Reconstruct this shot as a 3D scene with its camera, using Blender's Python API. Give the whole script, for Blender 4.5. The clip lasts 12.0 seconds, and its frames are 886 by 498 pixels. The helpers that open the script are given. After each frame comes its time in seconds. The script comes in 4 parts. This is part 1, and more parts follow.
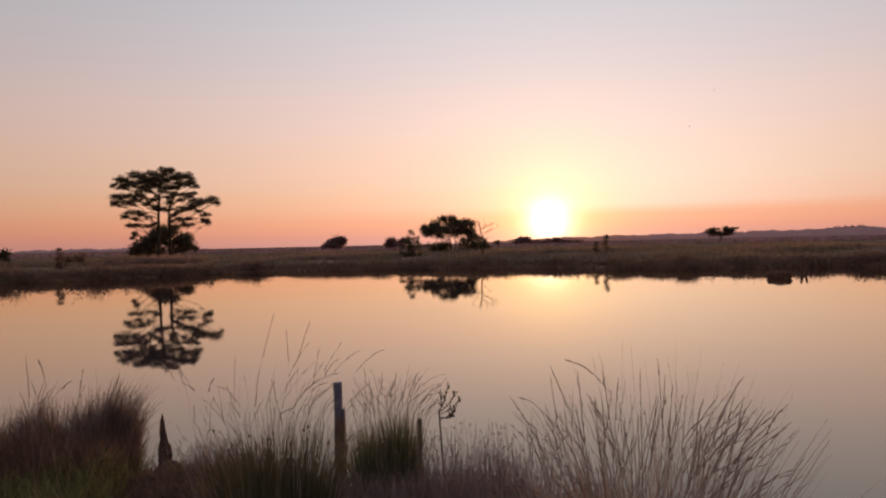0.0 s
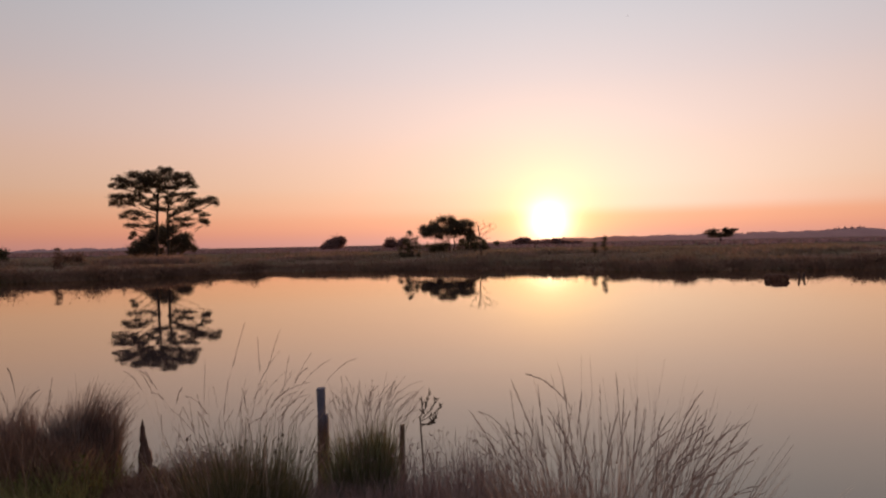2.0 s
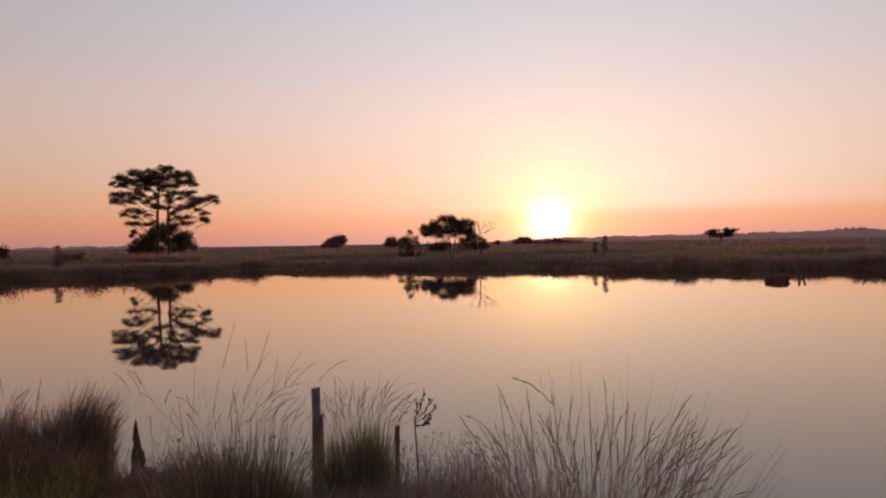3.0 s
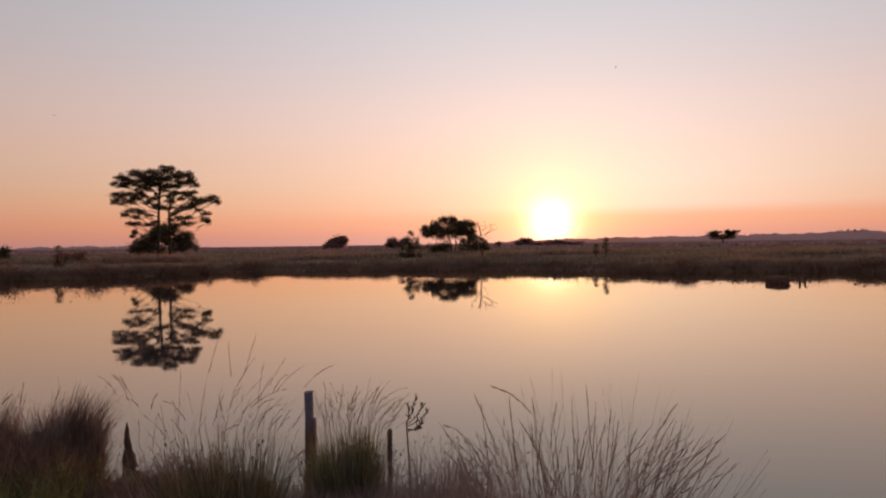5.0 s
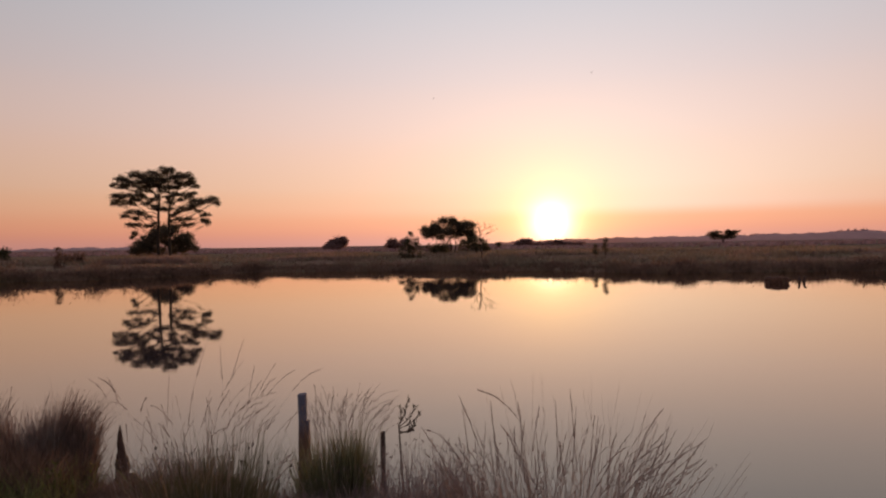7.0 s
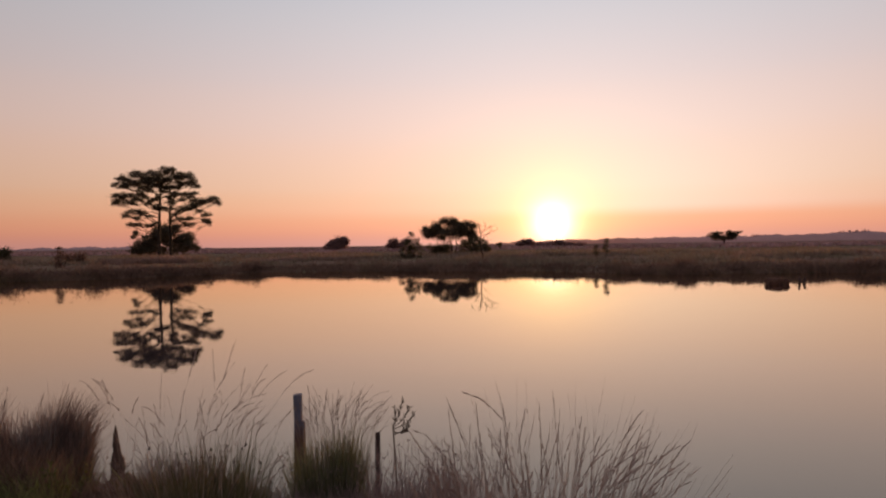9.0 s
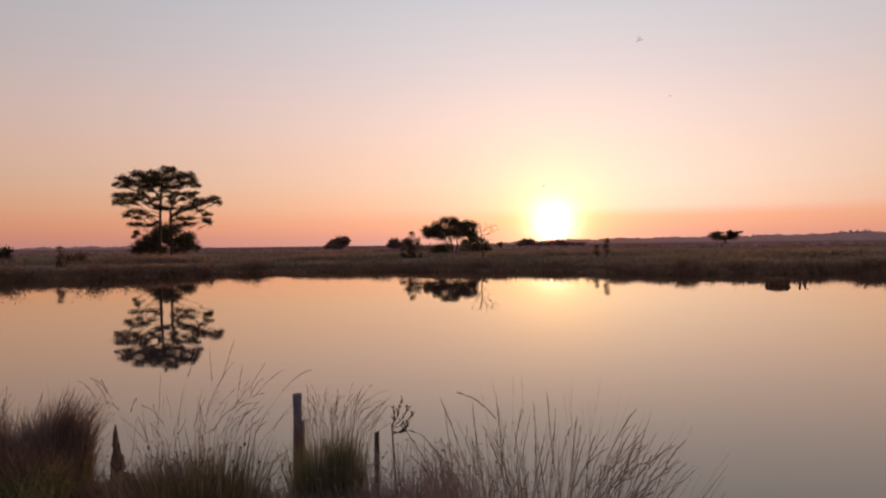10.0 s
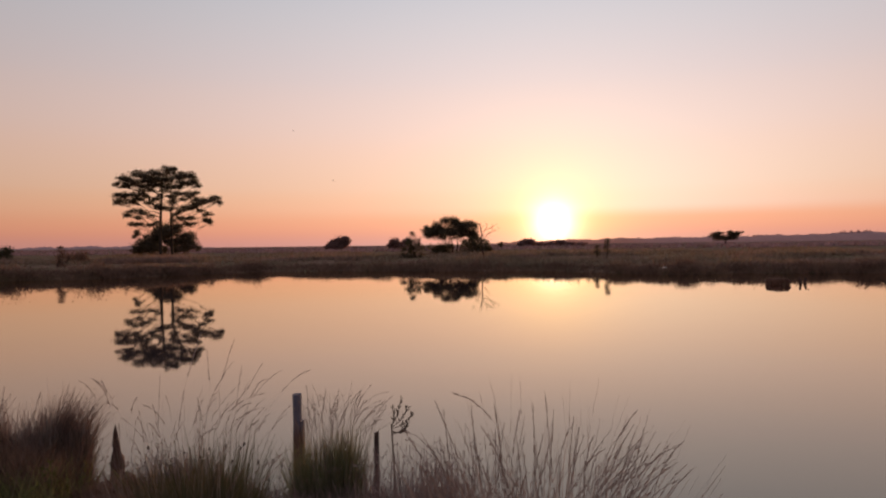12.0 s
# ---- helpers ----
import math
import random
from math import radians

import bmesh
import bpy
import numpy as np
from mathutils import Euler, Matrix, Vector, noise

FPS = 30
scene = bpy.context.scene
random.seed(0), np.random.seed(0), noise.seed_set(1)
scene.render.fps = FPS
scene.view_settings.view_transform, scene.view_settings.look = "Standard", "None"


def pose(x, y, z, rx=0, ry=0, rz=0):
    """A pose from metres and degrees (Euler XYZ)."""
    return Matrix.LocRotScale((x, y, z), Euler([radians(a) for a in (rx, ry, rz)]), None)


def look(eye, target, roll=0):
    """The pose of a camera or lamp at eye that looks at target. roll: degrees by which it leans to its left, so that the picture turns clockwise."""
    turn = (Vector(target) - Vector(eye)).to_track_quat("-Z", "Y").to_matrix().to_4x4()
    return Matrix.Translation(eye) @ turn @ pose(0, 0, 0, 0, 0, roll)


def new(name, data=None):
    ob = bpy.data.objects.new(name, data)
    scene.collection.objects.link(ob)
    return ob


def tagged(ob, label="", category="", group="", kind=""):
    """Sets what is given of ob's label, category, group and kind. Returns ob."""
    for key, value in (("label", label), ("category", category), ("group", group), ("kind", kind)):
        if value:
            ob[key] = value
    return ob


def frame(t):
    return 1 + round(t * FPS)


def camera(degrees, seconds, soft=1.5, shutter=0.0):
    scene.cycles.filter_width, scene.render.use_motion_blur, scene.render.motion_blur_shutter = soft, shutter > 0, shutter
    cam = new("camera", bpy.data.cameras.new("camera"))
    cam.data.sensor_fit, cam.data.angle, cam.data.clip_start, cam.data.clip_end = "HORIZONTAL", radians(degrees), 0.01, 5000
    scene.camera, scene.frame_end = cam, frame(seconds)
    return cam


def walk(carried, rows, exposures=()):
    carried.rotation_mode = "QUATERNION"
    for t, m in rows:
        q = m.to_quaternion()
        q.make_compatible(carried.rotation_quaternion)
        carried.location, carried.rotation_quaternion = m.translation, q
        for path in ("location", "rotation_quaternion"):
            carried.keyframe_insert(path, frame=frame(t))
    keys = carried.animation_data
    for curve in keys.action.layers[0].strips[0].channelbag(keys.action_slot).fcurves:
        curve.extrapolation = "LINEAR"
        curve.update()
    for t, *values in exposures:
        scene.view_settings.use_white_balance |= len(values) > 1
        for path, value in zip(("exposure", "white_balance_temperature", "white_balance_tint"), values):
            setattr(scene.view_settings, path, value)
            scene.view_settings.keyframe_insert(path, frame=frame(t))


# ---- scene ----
cam = camera(65.0, 12.0, soft=2.2)
PATH = [
    (0, (0.133, 0.457, 1.672), (-0.295, 20.452, 1.517), -1.26),
    (0.5, (0.162, 0.458, 1.684), (-0.267, 20.453, 1.554), -1.09),
    (1, (0.190, 0.465, 1.693), (-0.232, 20.460, 1.562), -1.07),
    (1.5, (0.213, 0.474, 1.696), (-0.216, 20.469, 1.565), -1.04),
    (2, (0.236, 0.479, 1.700), (-0.187, 20.474, 1.556), -1.10),
    (2.5, (0.252, 0.491, 1.702), (-0.192, 20.485, 1.544), -0.95),
    (3, (0.266, 0.504, 1.704), (-0.176, 20.498, 1.537), -0.91),
    (5, (0.315, 0.522, 1.718), (-0.166, 20.515, 1.578), -0.75),
    (5.5, (0.325, 0.524, 1.720), (-0.159, 20.517, 1.581), -0.75),
    (6, (0.337, 0.523, 1.723), (-0.149, 20.517, 1.593), -0.83),
    (6.5, (0.350, 0.522, 1.725), (-0.139, 20.516, 1.599), -0.85),
    (7, (0.362, 0.518, 1.728), (-0.128, 20.511, 1.603), -0.86),
    (9, (0.400, 0.503, 1.735), (-0.121, 20.496, 1.619), -0.74),
    (9.5, (0.405, 0.496, 1.737), (-0.121, 20.488, 1.619), -0.73),
    (10, (0.410, 0.494, 1.737), (-0.131, 20.487, 1.613), -0.70),
    (10.5, (0.411, 0.494, 1.738), (-0.135, 20.486, 1.615), -0.64),
    (11, (0.414, 0.492, 1.739), (-0.142, 20.484, 1.610), -0.62),
    (11.5, (0.415, 0.490, 1.739), (-0.141, 20.482, 1.617), -0.64),
    (12, (0.415, 0.490, 1.739), (-0.140, 20.482, 1.616), -0.67),
]
walk(cam, [(t, look(eye, target, roll)) for t, eye, target, roll in PATH])

# ---- sky and sun ----
SUN_EL, SUN_AZ = radians(1.65), math.atan(0.131)          # azimuth from +y towards +x
SUN_DIR = Vector((math.sin(SUN_AZ) * math.cos(SUN_EL), math.cos(SUN_AZ) * math.cos(SUN_EL), math.sin(SUN_EL)))


def sky():
    world = bpy.data.worlds.new("sunset_sky")
    scene.world = world
    world.use_nodes = True
    nt = world.node_tree
    nt.nodes.clear()
    N, L = nt.nodes.new, nt.links.new

    def m(op, a, b=None, clamp=False):
        n = N("ShaderNodeMath")
        n.operation, n.use_clamp = op, clamp
        for k, v in enumerate((a, b)):
            if v is None:
                continue
            if isinstance(v, (int, float)):
                n.inputs[k].default_value = v
            else:
                L(v, n.inputs[k])
        return n.outputs[0]

    def tint(factor, colour):
        n = N("ShaderNodeVectorMath")
        n.operation = "SCALE"
        n.inputs[0].default_value = colour
        L(factor, n.inputs["Scale"])
        return n.outputs[0]

    def add(a, b):
        n = N("ShaderNodeVectorMath")
        n.operation = "ADD"
        L(a, n.inputs[0]), L(b, n.inputs[1])
        return n.outputs[0]

    tc = N("ShaderNodeTexCoord")
    unit = N("ShaderNodeVectorMath")
    unit.operation = "NORMALIZE"
    L(tc.outputs["Generated"], unit.inputs[0])
    sep = N("ShaderNodeSeparateXYZ")
    L(unit.outputs[0], sep.inputs[0])
    elev = m("MULTIPLY", m("ARCSINE", sep.outputs[2]), 1 / radians(90))
    dot = N("ShaderNodeVectorMath")
    dot.operation = "DOT_PRODUCT"
    L(unit.outputs[0], dot.inputs[0])
    dot.inputs[1].default_value = SUN_DIR
    away = m("MULTIPLY", m("ARCCOSINE", m("MINIMUM", dot.outputs["Value"], 1.0)), 180 / math.pi)   # degrees from the sun
    # clear evening sky by height above the horizon
    ramp = N("ShaderNodeValToRGB")
    ramp.color_ramp.interpolation = "CARDINAL"
    stops = SKY_STOPS
    while len(ramp.color_ramp.elements) < len(stops):
        ramp.color_ramp.elements.new(0.5)
    for el, (deg, col) in zip(ramp.color_ramp.elements, stops):
        el.position, el.color = deg / 90, (*col, 1)
    L(elev, ramp.inputs[0])
    side = N("ShaderNodeMapRange")
    side.interpolation_type = "SMOOTHSTEP"
    side.inputs["From Min"].default_value, side.inputs["From Max"].default_value = 4, 56
    side.inputs["To Min"].default_value, side.inputs["To Max"].default_value = 1.04, 0.66
    L(away, side.inputs["Value"])
    scale = N("ShaderNodeVectorMath")
    scale.operation = "SCALE"
    L(ramp.outputs[0], scale.inputs[0]), L(side.outputs[0], scale.inputs["Scale"])
    total = scale.outputs[0]
    # light scattered round the sun: the burnt-out disc, its yellow ring, the wide warm veil
    for width, power, strength, colour in GLOWS:
        fall = m("EXPONENT", m("MULTIPLY", m("POWER", m("DIVIDE", away, width), power), -1.0))
        total = add(total, tint(m("MULTIPLY", fall, strength), colour))
    # a pale layer above the haze bank, reaching further along the horizon on the sun's east side
    flat = m("SUBTRACT", m("ARCTAN2", sep.outputs[0], sep.outputs[1]), SUN_AZ + radians(VEIL["shift"]))
    along = m("EXPONENT", m("MULTIPLY", m("POWER", m("DIVIDE", m("ABSOLUTE", flat), radians(VEIL["reach"])), 1.6), -1.0))
    edge = N("ShaderNodeMapRange")
    edge.interpolation_type = "SMOOTHSTEP"
    edge.inputs["From Min"].default_value, edge.inputs["From Max"].default_value = VEIL["low"] / 90, VEIL["high"] / 90
    L(elev, edge.inputs["Value"])
    thin = m("EXPONENT", m("MULTIPLY", m("POWER", m("MULTIPLY", m("MAXIMUM", elev, 0.0), 90 / VEIL["top"]), 2.0), -1.0))
    total = add(total, tint(m("MULTIPLY", m("MULTIPLY", along, edge.outputs[0]), thin), VEIL["colour"]))
    nishita = N("ShaderNodeTexSky")
    nishita.sky_type, nishita.sun_disc = "NISHITA", False
    nishita.sun_elevation, nishita.sun_rotation = SUN_EL, SUN_AZ
    nishita.dust_density, nishita.air_density = 2.0, 1.0
    base = N("ShaderNodeVectorMath")
    base.operation = "SCALE"
    base.inputs["Scale"].default_value = 0.006
    L(nishita.outputs[0], base.inputs[0])
    total = add(total, base.outputs[0])
    bg, out = N("ShaderNodeBackground"), N("ShaderNodeOutputWorld")
    bg.inputs["Strength"].default_value = 1.0
    L(total, bg.inputs["Color"]), L(bg.outputs[0], out.inputs["Surface"])


SKY_STOPS = [(0, (0.68, 0.315, 0.27)), (1.2, (0.845, 0.36, 0.235)), (2.6, (0.905, 0.45, 0.28)), (4.5, (0.895, 0.54, 0.375)), (8.5, (0.865, 0.60, 0.505)),
             (13, (0.755, 0.614, 0.598)), (20, (0.60, 0.592, 0.645)), (36, (0.50, 0.49, 0.60)), (90, (0.37, 0.38, 0.50))]
# width in degrees, exponent, strength, colour
GLOWS = [(1.3, 1.5, 1.9, (1.0, 0.95, 0.9)), (3.1, 1.22, 0.53, (1.75, 0.97, 0.05)), (5.0, 1.3, 0.11, (1.45, 0.93, 0.45)), (15.0, 1.6, 0.105, (1.25, 0.97, 0.78))]
VEIL = dict(shift=8.0, reach=16.0, low=1.9, high=3.1, top=8.0, colour=(0.01, 0.175, 0.225))
sky()
sun = new("sun", bpy.data.lights.new("sun", "SUN"))
sun.data.energy, sun.data.angle, sun.data.color = 2.5, radians(0.6), (1.0, 0.46, 0.18)
sun.matrix_world = look((0, 0, 30), Vector((0, 0, 30)) - SUN_DIR)
scene.view_settings.exposure = 0.0


# ---- materials ----
def material(name, colours, scale=3.0, fine=40.0, rough=0.85, bump=0.3, through_light=0.0, vary=0.0, gloss=0.15, damp=None):
    """Two scales of mottling between the colours, fine relief; vary: difference from piece to piece."""
    mat = bpy.data.materials.new(name)
    mat.use_nodes = True
    nt = mat.node_tree
    N, L = nt.nodes.new, nt.links.new
    bsdf = nt.nodes["Principled BSDF"]
    bsdf.inputs["Roughness"].default_value = rough
    bsdf.inputs["Specular IOR Level"].default_value = gloss
    tc = N("ShaderNodeTexCoord")
    big, small = N("ShaderNodeTexNoise"), N("ShaderNodeTexNoise")
    for n, s in ((big, scale), (small, fine)):
        n.inputs["Scale"].default_value = s
        n.inputs["Detail"].default_value = 6
        L(tc.outputs["Object"], n.inputs["Vector"])
    mix = N("ShaderNodeMath")
    mix.operation = "MULTIPLY_ADD"
    L(small.outputs["Fac"], mix.inputs[0])
    mix.inputs[1].default_value = 0.5
    shift = N("ShaderNodeMath")
    shift.operation = "MULTIPLY_ADD"
    L(big.outputs["Fac"], shift.inputs[0])
    shift.inputs[1].default_value, shift.inputs[2].default_value = 1.3, -0.4
    L(shift.outputs[0], mix.inputs[2])
    ramp = N("ShaderNodeValToRGB")
    while len(ramp.color_ramp.elements) < len(colours):
        ramp.color_ramp.elements.new(0.5)
    for k, (el, c) in enumerate(zip(ramp.color_ramp.elements, colours)):
        el.position, el.color = 0.15 + 0.7 * k / max(1, len(colours) - 1), (*c, 1)
    L(mix.outputs[0], ramp.inputs[0])
    colour = ramp.outputs[0]
    if vary:
        geo, hsv, rng = N("ShaderNodeNewGeometry"), N("ShaderNodeHueSaturation"), N("ShaderNodeMapRange")
        rng.inputs["To Min"].default_value, rng.inputs["To Max"].default_value = 1 - vary, 1 + vary
        L(geo.outputs["Random Per Island"], rng.inputs["Value"])
        L(rng.outputs[0], hsv.inputs["Value"]), L(colour, hsv.inputs["Color"])
        colour = hsv.outputs[0]
    if damp:
        # soaked, stained wood up to a ragged height
        low, high, stain = damp
        sep, add, rise, blend = N("ShaderNodeSeparateXYZ"), N("ShaderNodeMath"), N("ShaderNodeMapRange"), N("ShaderNodeMix")
        L(tc.outputs["Object"], sep.inputs[0])
        add.operation = "MULTIPLY_ADD"
        L(small.outputs["Fac"], add.inputs[0]), L(sep.outputs[2], add.inputs[2])
        add.inputs[1].default_value = 0.25
        rise.inputs["From Min"].default_value, rise.inputs["From Max"].default_value = low + 0.12, high + 0.12
        L(add.outputs[0], rise.inputs["Value"])
        blend.data_type = "RGBA"
        L(rise.outputs[0], blend.inputs[0])
        blend.inputs[6].default_value = (*stain, 1)
        L(colour, blend.inputs[7])
        colour = blend.outputs[2]
    L(colour, bsdf.inputs["Base Color"])
    if bump:
        b = N("ShaderNodeBump")
        b.inputs["Strength"].default_value, b.inputs["Distance"].default_value = bump, 0.02
        L(small.outputs["Fac"], b.inputs["Height"]), L(b.outputs[0], bsdf.inputs["Normal"])
    if through_light:
        tr, mx = N("ShaderNodeBsdfTranslucent"), N("ShaderNodeMixShader")
        L(colour, tr.inputs["Color"])
        mx.inputs[0].default_value = through_light
        L(bsdf.outputs[0], mx.inputs[1]), L(tr.outputs[0], mx.inputs[2])
        L(mx.outputs[0], nt.nodes["Material Output"].inputs["Surface"])
    return mat


M_GROUND = material("peaty_heath_ground", [(0.11, 0.075, 0.055), (0.20, 0.13, 0.095), (0.16, 0.13, 0.08), (0.24, 0.15, 0.11)], 0.12, 2.2, 1.0, 0.6, gloss=0.0)
M_NEEDLE = material("pine_needles", [(0.065, 0.055, 0.036), (0.135, 0.105, 0.07)], 1.2, 9, 0.7, 0, 0.5, 0.35)
M_LEAF = material("shrub_leaves", [(0.055, 0.05, 0.03), (0.12, 0.10, 0.058)], 1.2, 9, 0.7, 0, 0.5, 0.35)
M_BARK = material("pine_bark", [(0.02, 0.015, 0.012), (0.048, 0.033, 0.025)], 2.0, 18, 0.9, 0.5)
M_STRAW = material("dry_moor_grass", [(0.175, 0.142, 0.126), (0.35, 0.285, 0.245)], 6, 60, 0.75, 0, 0.25, 0.45)
M_HEAD = material("grass_seed_heads", [(0.15, 0.105, 0.09), (0.30, 0.215, 0.18)], 14, 120, 0.85, 0, 0.15, 0.4)
M_RUSH = material("reddish_rush_stems", [(0.085, 0.058, 0.052), (0.24, 0.165, 0.142)], 7, 60, 0.75, 0, 0.2, 0.65)
M_GREEN = material("green_grass_leaves", [(0.098, 0.096, 0.047), (0.20, 0.194, 0.095)], 5, 50, 0.7, 0, 0.25, 0.35)
M_BLADE = material("dark_green_grass_blades", [(0.046, 0.047, 0.025), (0.108, 0.103, 0.053)], 5, 50, 0.7, 0, 0.25, 0.35)
M_TWIG = material("heather_twigs", [(0.16, 0.115, 0.105), (0.33, 0.235, 0.21)], 8, 80, 0.9, 0, 0.0, 0.35)
M_TWIG_DARK = material("sapling_bark_and_leaves", [(0.07, 0.05, 0.038), (0.15, 0.11, 0.08)], 8, 80, 0.9, 0, 0.0, 0.35)
M_LITTER = material("bracken_litter", [(0.105, 0.062, 0.044), (0.22, 0.132, 0.09)], 4, 40, 0.9, 0, 0.15, 0.4)
M_MOSS = material("moss_and_low_grass", [(0.12, 0.108, 0.045), (0.25, 0.225, 0.09)], 4, 40, 0.9, 0, 0.15, 0.4)
M_SPRIG = material("yellow_green_sprig_leaves", [(0.07, 0.08, 0.025), (0.16, 0.165, 0.05)], 6, 50, 0.7, 0, 0.3, 0.35)
M_SEDGE = material("shore_sedge", [(0.10, 0.068, 0.052), (0.22, 0.14, 0.105), (0.15, 0.12, 0.07)], 0.25, 3, 0.95, 0, 0.3, 0.25, 0.0)
M_HEATH = material("heather_cover", [(0.16, 0.105, 0.09), (0.30, 0.195, 0.165), (0.20, 0.155, 0.105), (0.31, 0.195, 0.16), (0.17, 0.13, 0.09)], 0.07, 1.6, 1.0, 0, 0.45, 0.25, 0.0)
M_MOORGRASS = material("coarse_green_moor_grass", [(0.14, 0.11, 0.078), (0.22, 0.172, 0.125), (0.21, 0.15, 0.12)], 0.2, 3, 0.95, 0, 0.3, 0.3, 0.0)
# haze over the far heath put into a paler mauve base colour
M_FARHEATH = material("far_hazed_heather", [(0.27, 0.18, 0.19), (0.40, 0.26, 0.27)], 0.02, 0.3, 1.0, 0, 0.2, 0.2, 0.0)
# weathered grey; its blue is sky light on the upper post, put into the colour
M_POST = material("weathered_post_wood", [(0.065, 0.072, 0.098), (0.15, 0.16, 0.21)], 4, 60, 0.85, 0.6, damp=(0.5, 0.64, (0.10, 0.064, 0.054)))
M_STAKE = material("dark_damp_wood", [(0.04, 0.029, 0.026), (0.09, 0.064, 0.054)], 8, 70, 0.95, 0.6)
M_ROT = material("rotten_wood", [(0.05, 0.033, 0.027), (0.14, 0.085, 0.065)], 9, 70, 0.95, 0.8)
M_PEAT = material("bare_peat", [(0.05, 0.025, 0.018), (0.12, 0.06, 0.04)], 8, 60, 0.95, 0.7)
# far-off thickets: paleness of haze painted into the leaf colour
M_WOODS = material("hazed_thickets", [(0.24, 0.15, 0.14), (0.32, 0.20, 0.185)], 0.01, 0.08, 1.0, 0, 0.65)
# distant ridge: the lilac tone of haze mixed into its base colour
M_RIDGE = material("far_woods_hazed", [(0.16, 0.10, 0.10), (0.24, 0.155, 0.15)], 0.01, 0.08, 1.0, 0)


def haze_glow(mat):
    """Emission imitating evening light scattered in the air before the distant woods, warmest under the sun."""
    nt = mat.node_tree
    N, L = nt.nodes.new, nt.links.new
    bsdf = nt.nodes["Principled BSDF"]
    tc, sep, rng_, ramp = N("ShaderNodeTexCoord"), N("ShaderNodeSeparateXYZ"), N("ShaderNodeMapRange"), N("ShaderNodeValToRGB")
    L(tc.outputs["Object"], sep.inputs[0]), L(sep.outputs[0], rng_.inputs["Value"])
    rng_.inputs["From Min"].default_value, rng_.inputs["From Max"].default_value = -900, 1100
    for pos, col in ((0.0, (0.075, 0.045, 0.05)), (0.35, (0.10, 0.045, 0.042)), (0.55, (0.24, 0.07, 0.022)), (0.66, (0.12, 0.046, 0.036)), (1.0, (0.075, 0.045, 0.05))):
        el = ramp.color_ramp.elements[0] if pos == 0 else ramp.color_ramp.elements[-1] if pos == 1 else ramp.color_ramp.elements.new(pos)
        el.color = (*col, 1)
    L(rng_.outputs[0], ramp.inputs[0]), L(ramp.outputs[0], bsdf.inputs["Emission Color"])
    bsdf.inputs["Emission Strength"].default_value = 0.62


# the ridge gives off its painted haze
haze_glow(M_RIDGE)
M_INSECT = material("insect_body", [(0.32, 0.28, 0.25), (0.45, 0.40, 0.36)], 400, 2000, 0.5, 0)


def wing_material():
    """A clear membrane that scatters a little light."""
    mat = bpy.data.materials.new("insect_wing")
    mat.use_nodes = True
    nt = mat.node_tree
    nt.nodes.clear()
    N, L = nt.nodes.new, nt.links.new
    clear, milk, mix, vein, out = N("ShaderNodeBsdfTransparent"), N("ShaderNodeBsdfTranslucent"), N("ShaderNodeMixShader"), N("ShaderNodeTexNoise"), N("ShaderNodeOutputMaterial")
    milk.inputs["Color"].default_value = (0.45, 0.38, 0.36, 1)
    vein.inputs["Scale"].default_value = 600
    scale = N("ShaderNodeMath")
    scale.operation, scale.inputs[1].default_value = "MULTIPLY", 0.55
    L(vein.outputs["Fac"], scale.inputs[0]), L(scale.outputs[0], mix.inputs[0])
    L(clear.outputs[0], mix.inputs[1]), L(milk.outputs[0], mix.inputs[2]), L(mix.outputs[0], out.inputs["Surface"])
    return mat


M_WING = wing_material()


def water_material():
    """Peat-brown water body under a mirror surface, faintly stirred."""
    mat = bpy.data.materials.new("still_pond_water")
    mat.use_nodes = True
    nt = mat.node_tree
    nt.nodes.clear()
    N, L = nt.nodes.new, nt.links.new
    tc, mp = N("ShaderNodeTexCoord"), N("ShaderNodeMapping")
    mp.inputs["Scale"].default_value = (0.6, 1.6, 1.0)
    L(tc.outputs["Object"], mp.inputs["Vector"])
    slow, quick = N("ShaderNodeTexNoise"), N("ShaderNodeTexNoise")
    slow.inputs["Scale"].default_value, quick.inputs["Scale"].default_value = 0.5, 3.0
    slow.inputs["Detail"].default_value, quick.inputs["Detail"].default_value = 2, 3
    L(mp.outputs[0], slow.inputs["Vector"]), L(mp.outputs[0], quick.inputs["Vector"])
    b1, b2 = N("ShaderNodeBump"), N("ShaderNodeBump")
    b1.inputs["Distance"].default_value, b1.inputs["Strength"].default_value = 0.0014, 1.0
    b2.inputs["Distance"].default_value, b2.inputs["Strength"].default_value = 0.0004, 1.0
    L(slow.outputs["Fac"], b1.inputs["Height"]), L(quick.outputs["Fac"], b2.inputs["Height"])
    L(b1.outputs[0], b2.inputs["Normal"])
    body, mirror, mix, rim, out = N("ShaderNodeBsdfDiffuse"), N("ShaderNodeBsdfGlossy"), N("ShaderNodeMixShader"), N("ShaderNodeFresnel"), N("ShaderNodeOutputMaterial")
    body.inputs["Color"].default_value = (0.047, 0.036, 0.038, 1)
    mirror.inputs["Color"].default_value = (1.0, 0.905, 0.765, 1)
    mirror.inputs["Roughness"].default_value = 0.012
    rim.inputs["IOR"].default_value = 1.333
    for n in (mirror, rim):
        L(b2.outputs[0], n.inputs["Normal"])
    lift = N("ShaderNodeMath")
    lift.operation, lift.inputs[1].default_value = "POWER", 0.66
    L(rim.outputs[0], lift.inputs[0])
    gain = N("ShaderNodeMath")
    gain.operation, gain.use_clamp, gain.inputs[1].default_value = "MULTIPLY", True, 1.055
    L(lift.outputs[0], gain.inputs[0])
